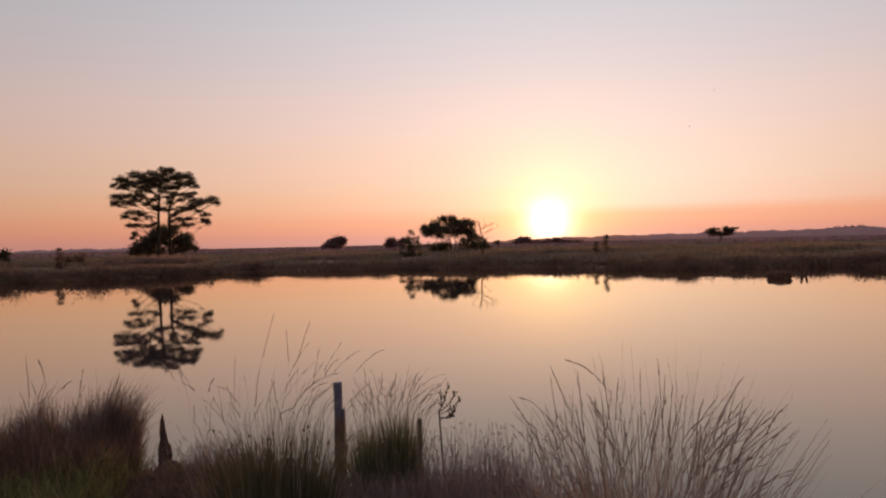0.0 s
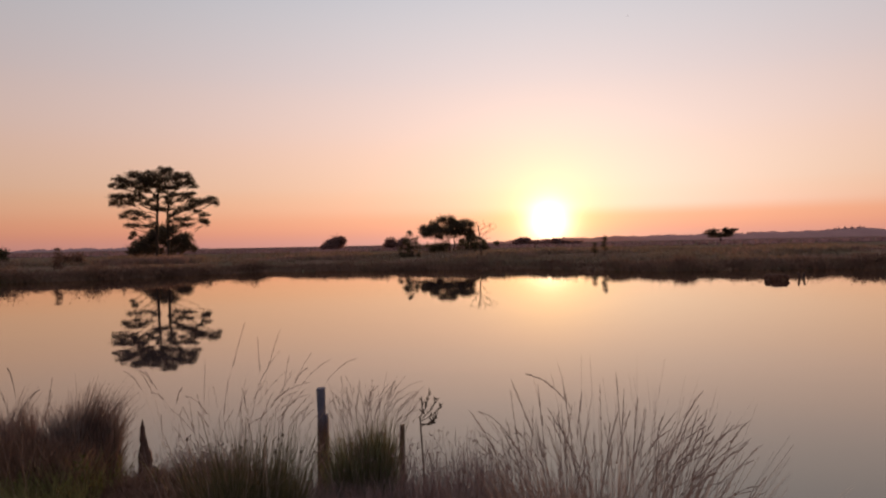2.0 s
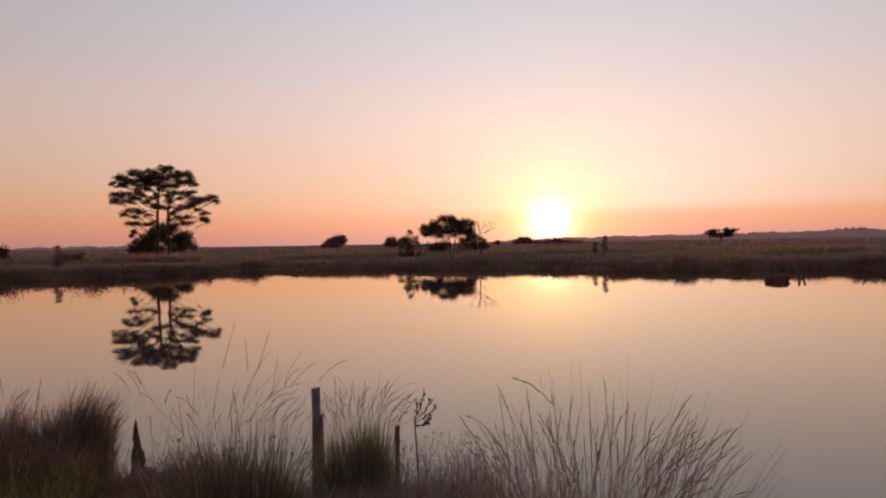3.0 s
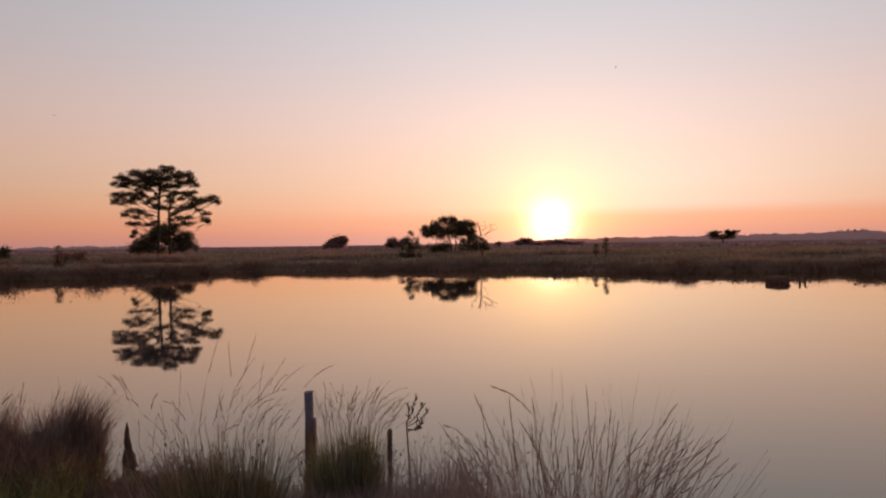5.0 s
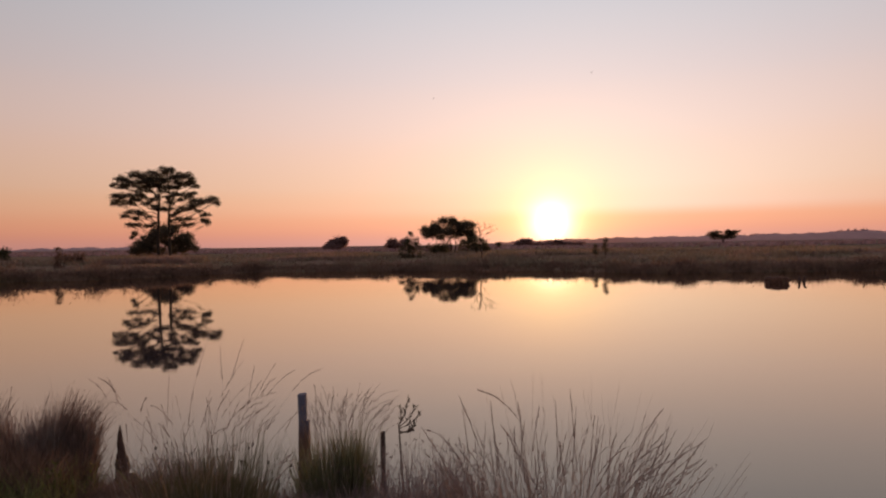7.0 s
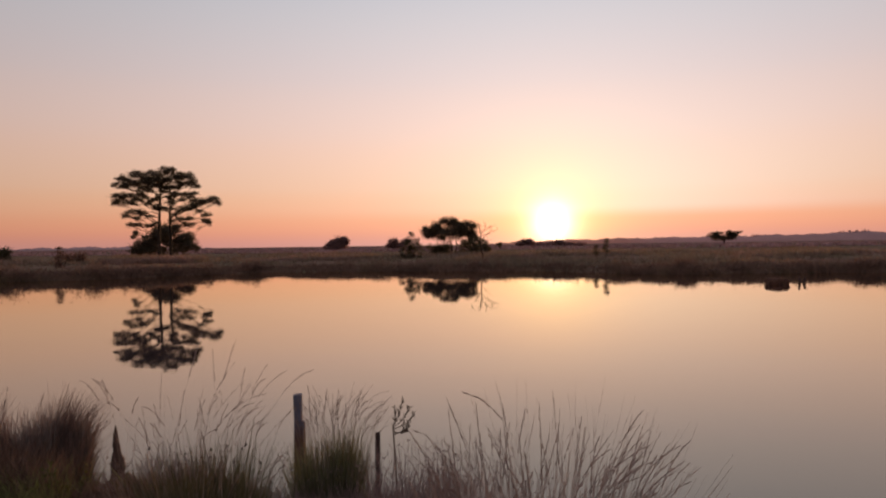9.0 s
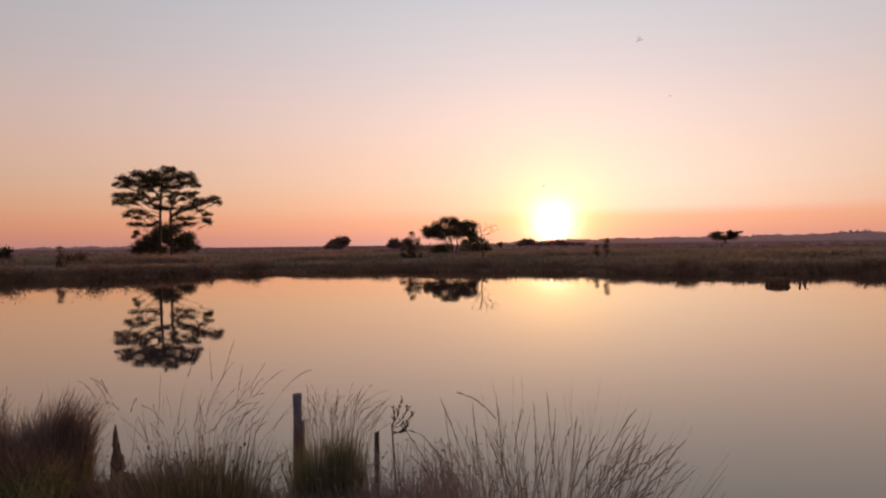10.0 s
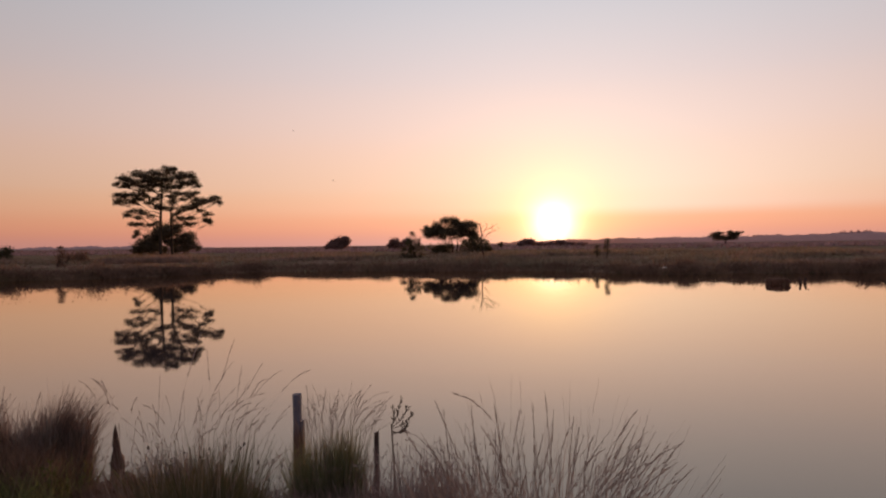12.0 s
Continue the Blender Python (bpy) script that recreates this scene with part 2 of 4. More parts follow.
    L(gain.outputs[0], mix.inputs[0]), L(body.outputs[0], mix.inputs[1]), L(mirror.outputs[0], mix.inputs[2])
    L(mix.outputs[0], out.inputs["Surface"])
    return mat


M_WATER = water_material()


# ---- mesh helpers ----
class Geo:
    """Collects vertices and faces for one mesh."""

    def __init__(self):
        self.v, self.f, self.n = [], [], 0

    def put(self, verts, faces):
        self.v.append(np.asarray(verts, float).reshape(-1, 3))
        self.f += [tuple(int(i) + self.n for i in face) for face in faces]
        self.n += len(self.v[-1])

    def tube(self, points, radii, sides=6):
        pts = np.asarray(points, float)
        n = len(pts)
        way = np.gradient(pts, axis=0)
        way /= np.linalg.norm(way, axis=1)[:, None] + 1e-9
        side = np.cross(way, (0.31, 0.95, 0.05))
        side /= np.linalg.norm(side, axis=1)[:, None] + 1e-9
        other = np.cross(way, side)
        a = np.arange(sides) * 2 * math.pi / sides
        ring = (np.cos(a)[None, :, None] * side[:, None] + np.sin(a)[None, :, None] * other[:, None])
        verts = pts[:, None] + ring * np.asarray(radii, float)[:, None, None]
        faces = []
        for i in range(n - 1):
            for k in range(sides):
                j = (k + 1) % sides
                faces.append((i * sides + k, i * sides + j, (i + 1) * sides + j, (i + 1) * sides + k))
        faces += [tuple(range(sides))[::-1], tuple((n - 1) * sides + k for k in range(sides))]
        self.put(verts, faces)

    def ribbons(self, base, bend, tip, width, segs=4):
        """Many leaf blades at once, each along a curve from base by bend to tip, narrowing to its end."""
        base, bend, tip = (np.asarray(a, float) for a in (base, bend, tip))
        n = len(base)
        s = np.linspace(0, 1, segs + 1)[None, :, None]
        mid = (1 - s) ** 2 * base[:, None] + 2 * s * (1 - s) * bend[:, None] + s**2 * tip[:, None]
        turn = rng.uniform(0, math.pi, n)
        across = np.stack([np.cos(turn), np.sin(turn), np.zeros(n)], -1)[:, None]
        w = np.asarray(width, float).reshape(-1, 1, 1) * (1 - s) ** 0.6 * 0.5 + 0.0004
        both = np.stack([mid - across * w, mid + across * w], 2).reshape(-1, 3)
        k = (np.arange(n) * 2 * (segs + 1))[:, None] + (np.arange(segs) * 2)[None]
        k = k.ravel()
        faces = np.stack([k, k + 1, k + 3, k + 2], -1)
        self.put(both, faces.tolist())

    def shards(self, centre, way, length, width):
        """Many pointed leaves: a triangle each from its centre along way."""
        centre, way = np.asarray(centre, float), np.asarray(way, float)
        way = way / (np.linalg.norm(way, axis=1)[:, None] + 1e-9)
        other = np.cross(way, rng.normal(size=way.shape))
        other /= np.linalg.norm(other, axis=1)[:, None] + 1e-9
        length, width = np.asarray(length, float).reshape(-1, 1), np.asarray(width, float).reshape(-1, 1)
        verts = np.stack([centre - other * width / 2, centre + other * width / 2, centre + way * length], 1).reshape(-1, 3)
        self.put(verts, np.arange(len(verts)).reshape(-1, 3).tolist())

    def mesh(self, name, mat, smooth=True):
        me = bpy.data.meshes.new(name)
        me.from_pydata(np.concatenate(self.v).tolist(), [], self.f)
        me.materials.append(mat)
        me.polygons.foreach_set("use_smooth", [smooth] * len(me.polygons))
        me.update()
        return me


rng = np.random.default_rng(7)


def reseed(n):
    """Each kind of growth keeps its own shape, whatever is built before it."""
    global rng
    rng = np.random.default_rng(n)


def part(name, geo, mat, parent=None, label="", smooth=True):
    ob = new(name, geo.mesh(name, mat, smooth))
    if parent is not None:
        ob.parent = parent
    return tagged(ob, label)


def thing(name, at, label, category, group="", kind=""):
    ob = new(name)
    ob.empty_display_size = 0.1
    ob.location = at
    return tagged(ob, label, category, group, kind)


def smooth(x):
    x = np.clip(x, 0, 1)
    return x * x * (3 - 2 * x)


# ---- the lie of the land ----
FAR_X = [-60, -26, -22.5, -20, -18, -16, -14, -8, 0, 5.5, 8.5, 11, 14, 17, 20, 23, 60]
FAR_Y = [36, 38.0, 38.4, 40.4, 43.0, 45.6, 47.6, 47.6, 45.8, 44.4, 41.2, 37.6, 38.6, 38.2, 37.4, 37.2, 35]
NEAR_X = [-60, -6, -3, -1.8, -1.0, -0.8, -0.6, 0.05, 0.6, 1.2, 2.2, 4, 60]
NEAR_Y = [8, 5.9, 5.3, 4.95, 5.0, 4.65, 4.38, 4.32, 3.95, 3.5, 3.0, 2.7, -6]


def wobble(x, y, s, seed=0.0):
    return (np.sin(x * s + 1.7 * np.sin(y * s * 0.83 + seed)) + np.sin(y * s * 1.27 + 1.3 * np.sin(x * s * 0.71 + seed * 2))) * 0.5


def shore_far(x):
    return np.interp(x, FAR_X, FAR_Y) + 0.35 * np.sin(x * 1.3) + 0.2 * np.sin(x * 3.1 + 1)


def shore_near(x):
    return np.interp(x, NEAR_X, NEAR_Y) + 0.06 * np.sin(x * 5.1)


def height(x, y):
    """Ground level; the water stands at 0."""
    x, y = np.asarray(x, float), np.asarray(y, float)
    dn, df = y - shore_near(x), shore_far(x) - y
    inside = np.minimum(np.minimum(dn, df), 58 - np.abs(x))
    near = np.where(dn < df, 1.0, 0.0)
    out = -inside
    bank = near * 0.42 * smooth(out / 0.8) + (1 - near) * (0.30 * smooth(out / 1.5) + 0.3 * smooth((out - 1) / 17) + 0.1 * smooth(out / 60))
    rough = near * 0.03 * wobble(x, y, 4.0) * smooth(out / 0.5) + (1 - near) * (0.06 * wobble(x, y, 0.9) * smooth(out / 1.5) + 0.12 * wobble(x, y, 0.11, 2) * smooth(out / 12))
    return np.where(inside > 0, -0.55 * smooth(inside / 1.4), bank + rough)


def spread(a, b, step):
    return np.arange(a, b, step)


def ground():
    far = np.geomspace(1, 4000 / 26, 34)
    xs = np.concatenate([-26 * far[::-1], spread(-25.6, -5, 0.7), spread(-5, 4, 0.12), spread(4, 26, 0.7), 26 * far])
    ys = np.concatenate([-4 * np.geomspace(1, 700, 22)[::-1], spread(-3.6, 2, 0.5), spread(2, 6.6, 0.12), spread(6.8, 36, 1.5), spread(36, 58, 0.4),
                         spread(58, 120, 1.6), 121 * np.geomspace(1, 33, 40)])
    gx, gy = np.meshgrid(xs, ys)
    gz = height(gx, gy)
    g = Geo()
    w = len(xs)
    i = (np.arange(len(ys) - 1)[:, None] * w + np.arange(w - 1)[None]).ravel()
    g.put(np.stack([gx, gy, gz], -1), np.stack([i, i + 1, i + 1 + w, i + w], -1).tolist())
    tagged(part("ground", g, M_GROUND), "brown peaty heathland ground around a still pond", "ground", kind="structure")


def water():
    g = Geo()
    g.put([(-64, -12, 0), (64, -12, 0), (64, 62, 0), (-64, 62, 0)], [(0, 1, 2, 3)])
    # outside the pond the ground lies above this sheet
    tagged(part("water", g, M_WATER), "still dark pond water mirroring the evening sky", "water", kind="structure")


def ridge(name, x0, x1, dist, profile, label, clusters=()):
    """Far wooded rise with an uneven crest of tree tops."""
    xs = np.linspace(x0, x1, 420)
    top = profile(xs) + 1.6 * rng.random(len(xs)) * (0.4 + smooth((np.sin(xs * 0.013) + 0.6))) + 0.9 * np.sin(xs * 0.06) + 0.7 * np.sin(xs * 0.17)
    top = np.maximum(top, -2)
    rows = [np.stack([xs, np.full_like(xs, dist + off), z], -1) for off, z in ((-60, np.full_like(xs, -3)), (-25, top * 0.55), (0, top), (60, np.full_like(xs, -3)))]
    g = Geo()
    w = len(xs)
    i = (np.arange(3)[:, None] * w + np.arange(w - 1)[None]).ravel()
    g.put(np.stack(rows, 0), np.stack([i, i + 1, i + 1 + w, i + w], -1).tolist())
    # single crowns standing out of the canopy
    k = rng.integers(0, w, 900)
    c = np.stack([xs[k] + rng.normal(0, 2, 900), np.full(900, dist - 2.0), top[k] - 2.5], -1)
    g.shards(c, np.tile((0.0, 0.0, 1.0), (900, 1)) + rng.normal(0, 0.15, (900, 3)), rng.uniform(2.5, 4.2, 900), rng.uniform(3, 8, 900))
    for lo, hi, count in clusters:
        cx = rng.uniform(lo, hi, count)
        tip = np.interp(cx, xs, top)
        g.shards(np.stack([cx, np.full(count, dist - 3.0), tip - 2], -1), np.tile((0.0, 0.0, 1.0), (count, 1)) + rng.normal(0, 0.04, (count, 3)), rng.uniform(4.5, 7.5, count), rng.uniform(4, 6.5, count))
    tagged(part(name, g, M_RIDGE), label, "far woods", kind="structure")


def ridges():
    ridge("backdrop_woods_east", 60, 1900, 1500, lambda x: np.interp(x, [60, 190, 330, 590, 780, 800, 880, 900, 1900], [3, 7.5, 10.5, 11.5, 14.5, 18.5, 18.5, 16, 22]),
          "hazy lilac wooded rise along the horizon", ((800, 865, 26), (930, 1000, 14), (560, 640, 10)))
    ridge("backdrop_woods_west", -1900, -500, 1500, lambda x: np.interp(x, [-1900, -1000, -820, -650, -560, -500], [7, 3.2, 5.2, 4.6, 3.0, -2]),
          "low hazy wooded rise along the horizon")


ground()
water()
ridges()


# ---- trees and shrubs ----
def crown(geo, pads, per_area, length, width, depth=0.8, up=0.55, tuft=0.125, flat=0.5):
    """Foliage pads of (across, height, half width, half height), each made of many small tufts with gaps between them."""
    for u, v, ru, rv in pads:
        clumps = max(4, int(per_area * ru * rv / 26))
        p = rng.normal(size=(clumps, 3))
        p /= np.linalg.norm(p, axis=1)[:, None]
        r = rng.random(clumps)[:, None] ** 0.5
        dy = rng.uniform(-1, 1) * ru * 0.5
        heart = np.array((u, dy, v)) + p * r * np.array((ru, ru * depth, rv))
        n = 26
        size = np.repeat(tuft * (0.5 + ru) * rng.uniform(0.6, 1.3, clumps), n)[:, None]
        q = rng.normal(size=(clumps * n, 3)) * np.array((1.0, 1.0, flat))
        centre = np.repeat(heart, n, 0) + q * size
        way = q * np.array((1, 1, 0.6)) + np.array((0, 0, up)) + rng.normal(0, 0.4, q.shape)
        geo.shards(centre, way, length * rng.uniform(0.6, 1.4, len(q)), width * rng.uniform(0.6, 1.4, len(q)))


def limb(geo, a, b, r0, r1, sag=0.06, n=6):
    a, b = np.asarray(a, float), np.asarray(b, float)
    s = np.linspace(0, 1, n)[:, None]
    d = np.linalg.norm(b - a)
    p = a + (b - a) * s + np.array((0, 0, -1.0)) * (s * (1 - s)) * d * sag * 2 + rng.normal(0, 0.055 * d, (n, 3)) * s * (1 - s) * 2
    geo.tube(p, np.linspace(r0, r1, n), 5)


def scots_pine(at, trunks, label, group="", full=1.0, per_area=1900, length=0.19, width=0.07, flat=0.5, tuft=0.125):
    """trunks: list of (path points, base radius, pads of foliage carried by it)."""
    root = thing("pine_tree", at, label, "tree", group)
    leaf = Geo()
    for path, r, pads in trunks:
        path = np.array([(x, y, z) for x, y, z in path], float)
        s = np.linspace(0, 1, 14)
        key = np.linspace(0, 1, len(path))
        pts = np.stack([np.interp(s, key, path[:, k]) for k in range(3)], -1)
        wood = Geo()
        wood.tube(pts, r * (1 - 0.8 * s), 8)
        part("trunk", wood, M_BARK, root)
        for u, v, ru, rv in pads:
            low = max(0.25, v - 0.25 * abs(u - np.interp(v, path[:, 2], path[:, 0])) - 0.5)
            z0 = min(low, path[-1, 2])
            a = [np.interp(z0, path[:, 2], path[:, k]) for k in range(2)] + [z0]
            bough = Geo()
            limb(bough, a, (u, 0, v - rv * 0.3), r * (0.14 + 0.2 * ru), r * 0.07)
            for _ in range(3):
                q = (u + rng.uniform(-0.7, 0.7) * ru, rng.uniform(-0.5, 0.5) * ru, v + rng.uniform(-0.2, 0.5) * rv)
                mid = np.array(a) * 0.35 + np.array((u, 0, v - rv * 0.3)) * 0.65
                limb(bough, mid, q, r * 0.12, r * 0.04, 0.05, 4)
            part("limb", bough, M_BARK, root)
        crown(leaf, [(u * 0.972, v * 0.978, ru * full, rv * full) for u, v, ru, rv in pads], per_area, length, width, tuft=tuft, flat=flat)
    part("crown", leaf, M_NEEDLE, root)
    return root


def shrub(at, pads, label, name="shrub", group="", per_area=2000, length=0.18, width=0.1, mat=None, stems=4, skirt=True):
    floor_z = float(height(at[0], at[1])) - 0.05
    lift = at[2] - floor_z
    if lift > 0.05:
        at, pads = (at[0], at[1], floor_z), [(u, v + lift, ru, rv) for u, v, ru, rv in pads]
    # the foliage reaches down into the heather
    low_pads = [(u, (v - rv) / 2, ru * 0.85, (v - rv) / 2 + 0.12) for u, v, ru, rv in pads if 0.15 < v - rv < 1.0]
    pads = pads + low_pads if skirt else pads
    root = thing(name, at, label, "shrub", group)
    wood = Geo()
    for k in range(stems):
        u, v, ru, rv = pads[k % len(pads)]
        limb(wood, (0.12 * (k - stems / 2), 0, -0.15), (u * 0.8 + 0.1 * k, 0.1 * k, v), 0.05, 0.012, 0.05)
    part("stems", wood, M_BARK, root)
    leaf = Geo()
    crown(leaf, pads, per_area, length, width, flat=0.85)
    part("foliage", leaf, mat or M_LEAF, root)
    return root


def on_ground(x, y, sink=0.0):
    return (x, y, float(height(x, y)) - sink)


def rooted(x, y):
    """The foot of a plant on the heath, hidden in the heather round it."""
    return (x, y, 0.30 + 0.85 * float(smooth((y - shore_far(x)) / 60)))


CROWN_TOP = [(-3.38, 7.34, 0.7, 0.3), (-2.08, 7.66, 0.8, 0.3), (-2.69, 6.93, 0.85, 0.3), (-1.09, 7.25, 0.9, 0.4), (-0.19, 7.63, 0.85, 0.3), (0.71, 8.01, 0.6, 0.3), (0.29, 7.04, 0.75, 0.35),
             (1.55, 7.51, 0.7, 0.3), (2.54, 7.45, 0.6, 0.3), (2.93, 6.95, 0.45, 0.4), (1.93, 6.86, 0.65, 0.3), (3.27, 6.55, 0.3, 0.15), (-4.04, 6.8, 0.25, 0.25), (-1.51, 6.57, 0.6, 0.2),
             (-0.61, 6.65, 0.5, 0.25), (1.16, 8.01, 0.25, 0.25), (1.23, 6.48, 0.5, 0.2), (-3.3, 6.6, 0.5, 0.2), (-0.9, 7.0, 0.7, 0.3), (1.0, 7.27, 0.6, 0.25)]
CROWN_WEST = [(-3.76, 5.76, 0.6, 0.3), (-4.07, 5.23, 0.45, 0.3), (-2.71, 5.85, 0.7, 0.25), (-1.96, 6.08, 0.5, 0.2), (-2.97, 5.26, 0.6, 0.25), (-2.22, 5.45, 0.5, 0.2), (-0.92, 6.26, 0.4, 0.15),
              (-0.94, 5.13, 0.45, 0.2), (-0.35, 4.78, 0.65, 0.2), (-1.42, 5.68, 0.4, 0.2), (-2.54, 4.37, 0.65, 0.2), (-3.0, 3.98, 0.4, 0.2), (-1.75, 4.21, 0.45, 0.15), (-2.06, 3.82, 0.4, 0.15),
              (-2.07, 3.23, 0.4, 0.2), (-2.67, 3.14, 0.35, 0.15), (-1.03, 3.11, 0.45, 0.15), (-0.28, 3.3, 0.4, 0.15), (-2.14, 2.44, 0.35, 0.2), (-2.59, 2.15, 0.25, 0.15), (-0.96, 3.95, 0.3, 0.15)]
CROWN_EAST = [(1.56, 5.88, 0.7, 0.2), (2.56, 5.77, 0.65, 0.2), (3.21, 5.91, 0.35, 0.15), (1.95, 5.38, 0.5, 0.15), (0.45, 4.62, 0.55, 0.2), (3.24, 4.87, 0.65, 0.25), (3.99, 5.16, 0.65, 0.25),
              (4.84, 5.34, 0.55, 0.25), (5.23, 5.04, 0.3, 0.2), (2.43, 4.59, 0.7, 0.2), (1.63, 4.36, 0.45, 0.2), (3.15, 5.37, 0.45, 0.15), (4.16, 4.02, 0.5, 0.15), (4.01, 3.58, 0.4, 0.25),
              (3.57, 4.33, 0.35, 0.15), (4.35, 3.23, 0.25, 0.2), (1.92, 3.66, 0.6, 0.15), (2.51, 3.21, 0.6, 0.2), (1.61, 3.03, 0.4, 0.15), (0.97, 3.48, 0.3, 0.15), (2.72, 3.7, 0.45, 0.15), (1.23, 4.02, 0.35, 0.15)]
CROWN_HEART = [(0.78, 5.63, 0.45, 0.2), (1.0, 5.15, 0.45, 0.2), (0.48, 6.15, 0.4, 0.15), (-0.3, 5.65, 0.35, 0.15), (-0.55, 5.4, 0.4, 0.15), (0.9, 6.5, 0.5, 0.2), (0.2, 6.5, 0.45, 0.2)]
JUNIPER = [(0.73, 2.78, 1.58, 0.59), (-0.4, 2.27, 1.32, 0.66), (-3.06, 0.74, 0.99, 0.86), (-2.13, 1.38, 0.92, 0.79), (-1.2, 1.7, 0.92, 0.92), (-1.62, 0.66, 1.18, 0.59), (-0.11, 0.57, 0.66, 0.46),
           (2.36, 2.17, 1.18, 0.39), (3.14, 1.7, 0.86, 0.46), (3.32, 1.05, 0.92, 0.59), (2.33, 0.6, 0.92, 0.46), (4.0, 0.78, 0.39, 0.33), (1.56, 1.66, 0.79, 0.39), (1.21, 0.42, 0.66, 0.33), (1.46, 3.1, 0.79, 0.33),
           (-0.92, 2.6, 0.53, 0.33), (1.0, 1.2, 0.8, 0.45), (2.3, 1.4, 0.8, 0.45), (0.3, 1.6, 0.7, 0.4)]
LOW_CROWN = [(-2.68, 2.22, 0.73, 0.47), (-2.93, 2.69, 0.53, 0.27), (-1.66, 2.86, 0.87, 0.53), (-0.72, 3.57, 0.53, 0.4), (0.22, 3.55, 0.67, 0.47), (0.94, 3.01, 0.67, 0.47), (1.67, 2.79, 0.87, 0.47),
             (-0.14, 2.3, 1.53, 0.6), (2.52, 2.18, 0.6, 0.47), (2.62, 3.0, 0.5, 0.27), (2.08, 3.25, 0.53, 0.27), (-1.15, 1.59, 0.53, 0.27), (1.19, 2.08, 1.07, 0.4), (-1.81, 2.14, 0.93, 0.4),
             (-2.48, 1.75, 0.4, 0.2), (2.71, 1.65, 0.47, 0.33)]


def far_plants():
    scots_pine((-25.85, 60.7, 0.7), [([(-0.1, 0, -0.4), (-0.15, 0, 2), (-0.1, 0, 4), (0.05, 0, 6), (0.1, 0, 7.6)], 0.17, CROWN_TOP[:8] + CROWN_TOP[12:] + CROWN_WEST),
                                    ([(0.75, 0.2, -0.4), (0.8, 0.2, 1.5), (0.72, 0.2, 3.6), (0.75, 0.2, 4.6), (1.3, 0.2, 5.7), (1.8, 0.2, 6.9)], 0.13, CROWN_TOP[8:12] + CROWN_HEART + CROWN_EAST)],
               "tall dark twin-trunked pine with a flat layered crown", full=1.12, per_area=4000, length=0.15, width=0.055, flat=0.6, tuft=0.09)
    shrub(rooted(-33.95, 80), [(u * 0.94, v, ru * 0.95, rv) for u, v, ru, rv in JUNIPER], "dense dark juniper bush behind the tall pine", "juniper_bush", mat=M_NEEDLE, per_area=1900, length=0.22, width=0.1, skirt=False)
    scots_pine((-0.85, 82.3, 1.0), [([(0.2, 0, -0.6), (0.15, 0, 0.6), (-0.05, 0, 1.6), (-0.3, 0, 3.2)], 0.11, LOW_CROWN[:5] + LOW_CROWN[11:12] + LOW_CROWN[13:15]),
                                    ([(0.45, 0.1, -0.6), (0.75, 0.1, 0.6), (0.6, 0.1, 1.6), (1.2, 0.1, 2.8)], 0.09, LOW_CROWN[5:11] + LOW_CROWN[12:13] + LOW_CROWN[15:])],
               "broad low pine with a rounded dark crown on the heath", full=1.06, per_area=3000, length=0.19, width=0.08, flat=0.9)
    shrub(rooted(2.0, 81), [(-1.37, 1.05, 0.59, 0.39), (-0.58, 1.36, 0.78, 0.39), (0.34, 1.21, 0.78, 0.46), (1.05, 0.87, 0.52, 0.39), (-0.19, 0.76, 1.31, 0.39), (1.37, 0.34, 0.46, 0.46)],
          "rounded dark bush beside the low pine", group="bushes on the heath", per_area=1500)
    shrub(rooted(-2.6, 82), [(-0.08, 0.56, 0.93, 0.26), (1.11, 0.61, 1.06, 0.33)], "low dark bush beside the low pine", group="bushes on the heath")
    shrub(rooted(-3.62, 58.6), [(-0.21, 0.96, 0.61, 0.42), (-0.2, 1.62, 0.42, 0.42), (-0.05, 2.09, 0.19, 0.28), (-0.62, 1.58, 0.33, 0.24), (0.46, 1.42, 0.38, 0.24), (0.64, 0.99, 0.24, 0.24),
                                (-0.87, 1.01, 0.24, 0.33), (-0.19, 2.33, 0.09, 0.14), (0.28, 1.8, 0.19, 0.14)],
          "upright dark young shrub on the far bank", group="bushes on the heath", per_area=2600, length=0.13, width=0.055)
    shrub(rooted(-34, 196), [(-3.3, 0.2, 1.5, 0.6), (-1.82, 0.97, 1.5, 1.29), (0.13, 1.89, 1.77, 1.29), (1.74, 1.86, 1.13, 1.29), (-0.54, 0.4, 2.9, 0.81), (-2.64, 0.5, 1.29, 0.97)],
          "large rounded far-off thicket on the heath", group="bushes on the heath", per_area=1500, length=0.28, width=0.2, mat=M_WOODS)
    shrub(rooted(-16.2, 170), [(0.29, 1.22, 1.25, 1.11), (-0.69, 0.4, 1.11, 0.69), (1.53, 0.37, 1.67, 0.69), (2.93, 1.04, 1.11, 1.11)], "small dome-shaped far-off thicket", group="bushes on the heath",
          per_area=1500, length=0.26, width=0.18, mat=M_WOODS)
    shrub(rooted(-27.2, 47.5), [(-0.12, 0.8, 0.18, 0.3), (0.05, 1.15, 0.15, 0.3), (0.06, 1.45, 0.12, 0.25), (0.2, 0.95, 0.16, 0.3), (0.0, 0.4, 0.22, 0.3)], "small upright shrub on the far bank", group="bushes on the heath", mat=M_SEDGE, per_area=2600, length=0.12, width=0.055)
    shrub(rooted(-31.6, 57.5), [(-0.3, 0.62, 0.6, 0.2), (0.5, 0.72, 0.45, 0.2)], "low dark shrub on the far bank", group="bushes on the heath", mat=M_SEDGE)
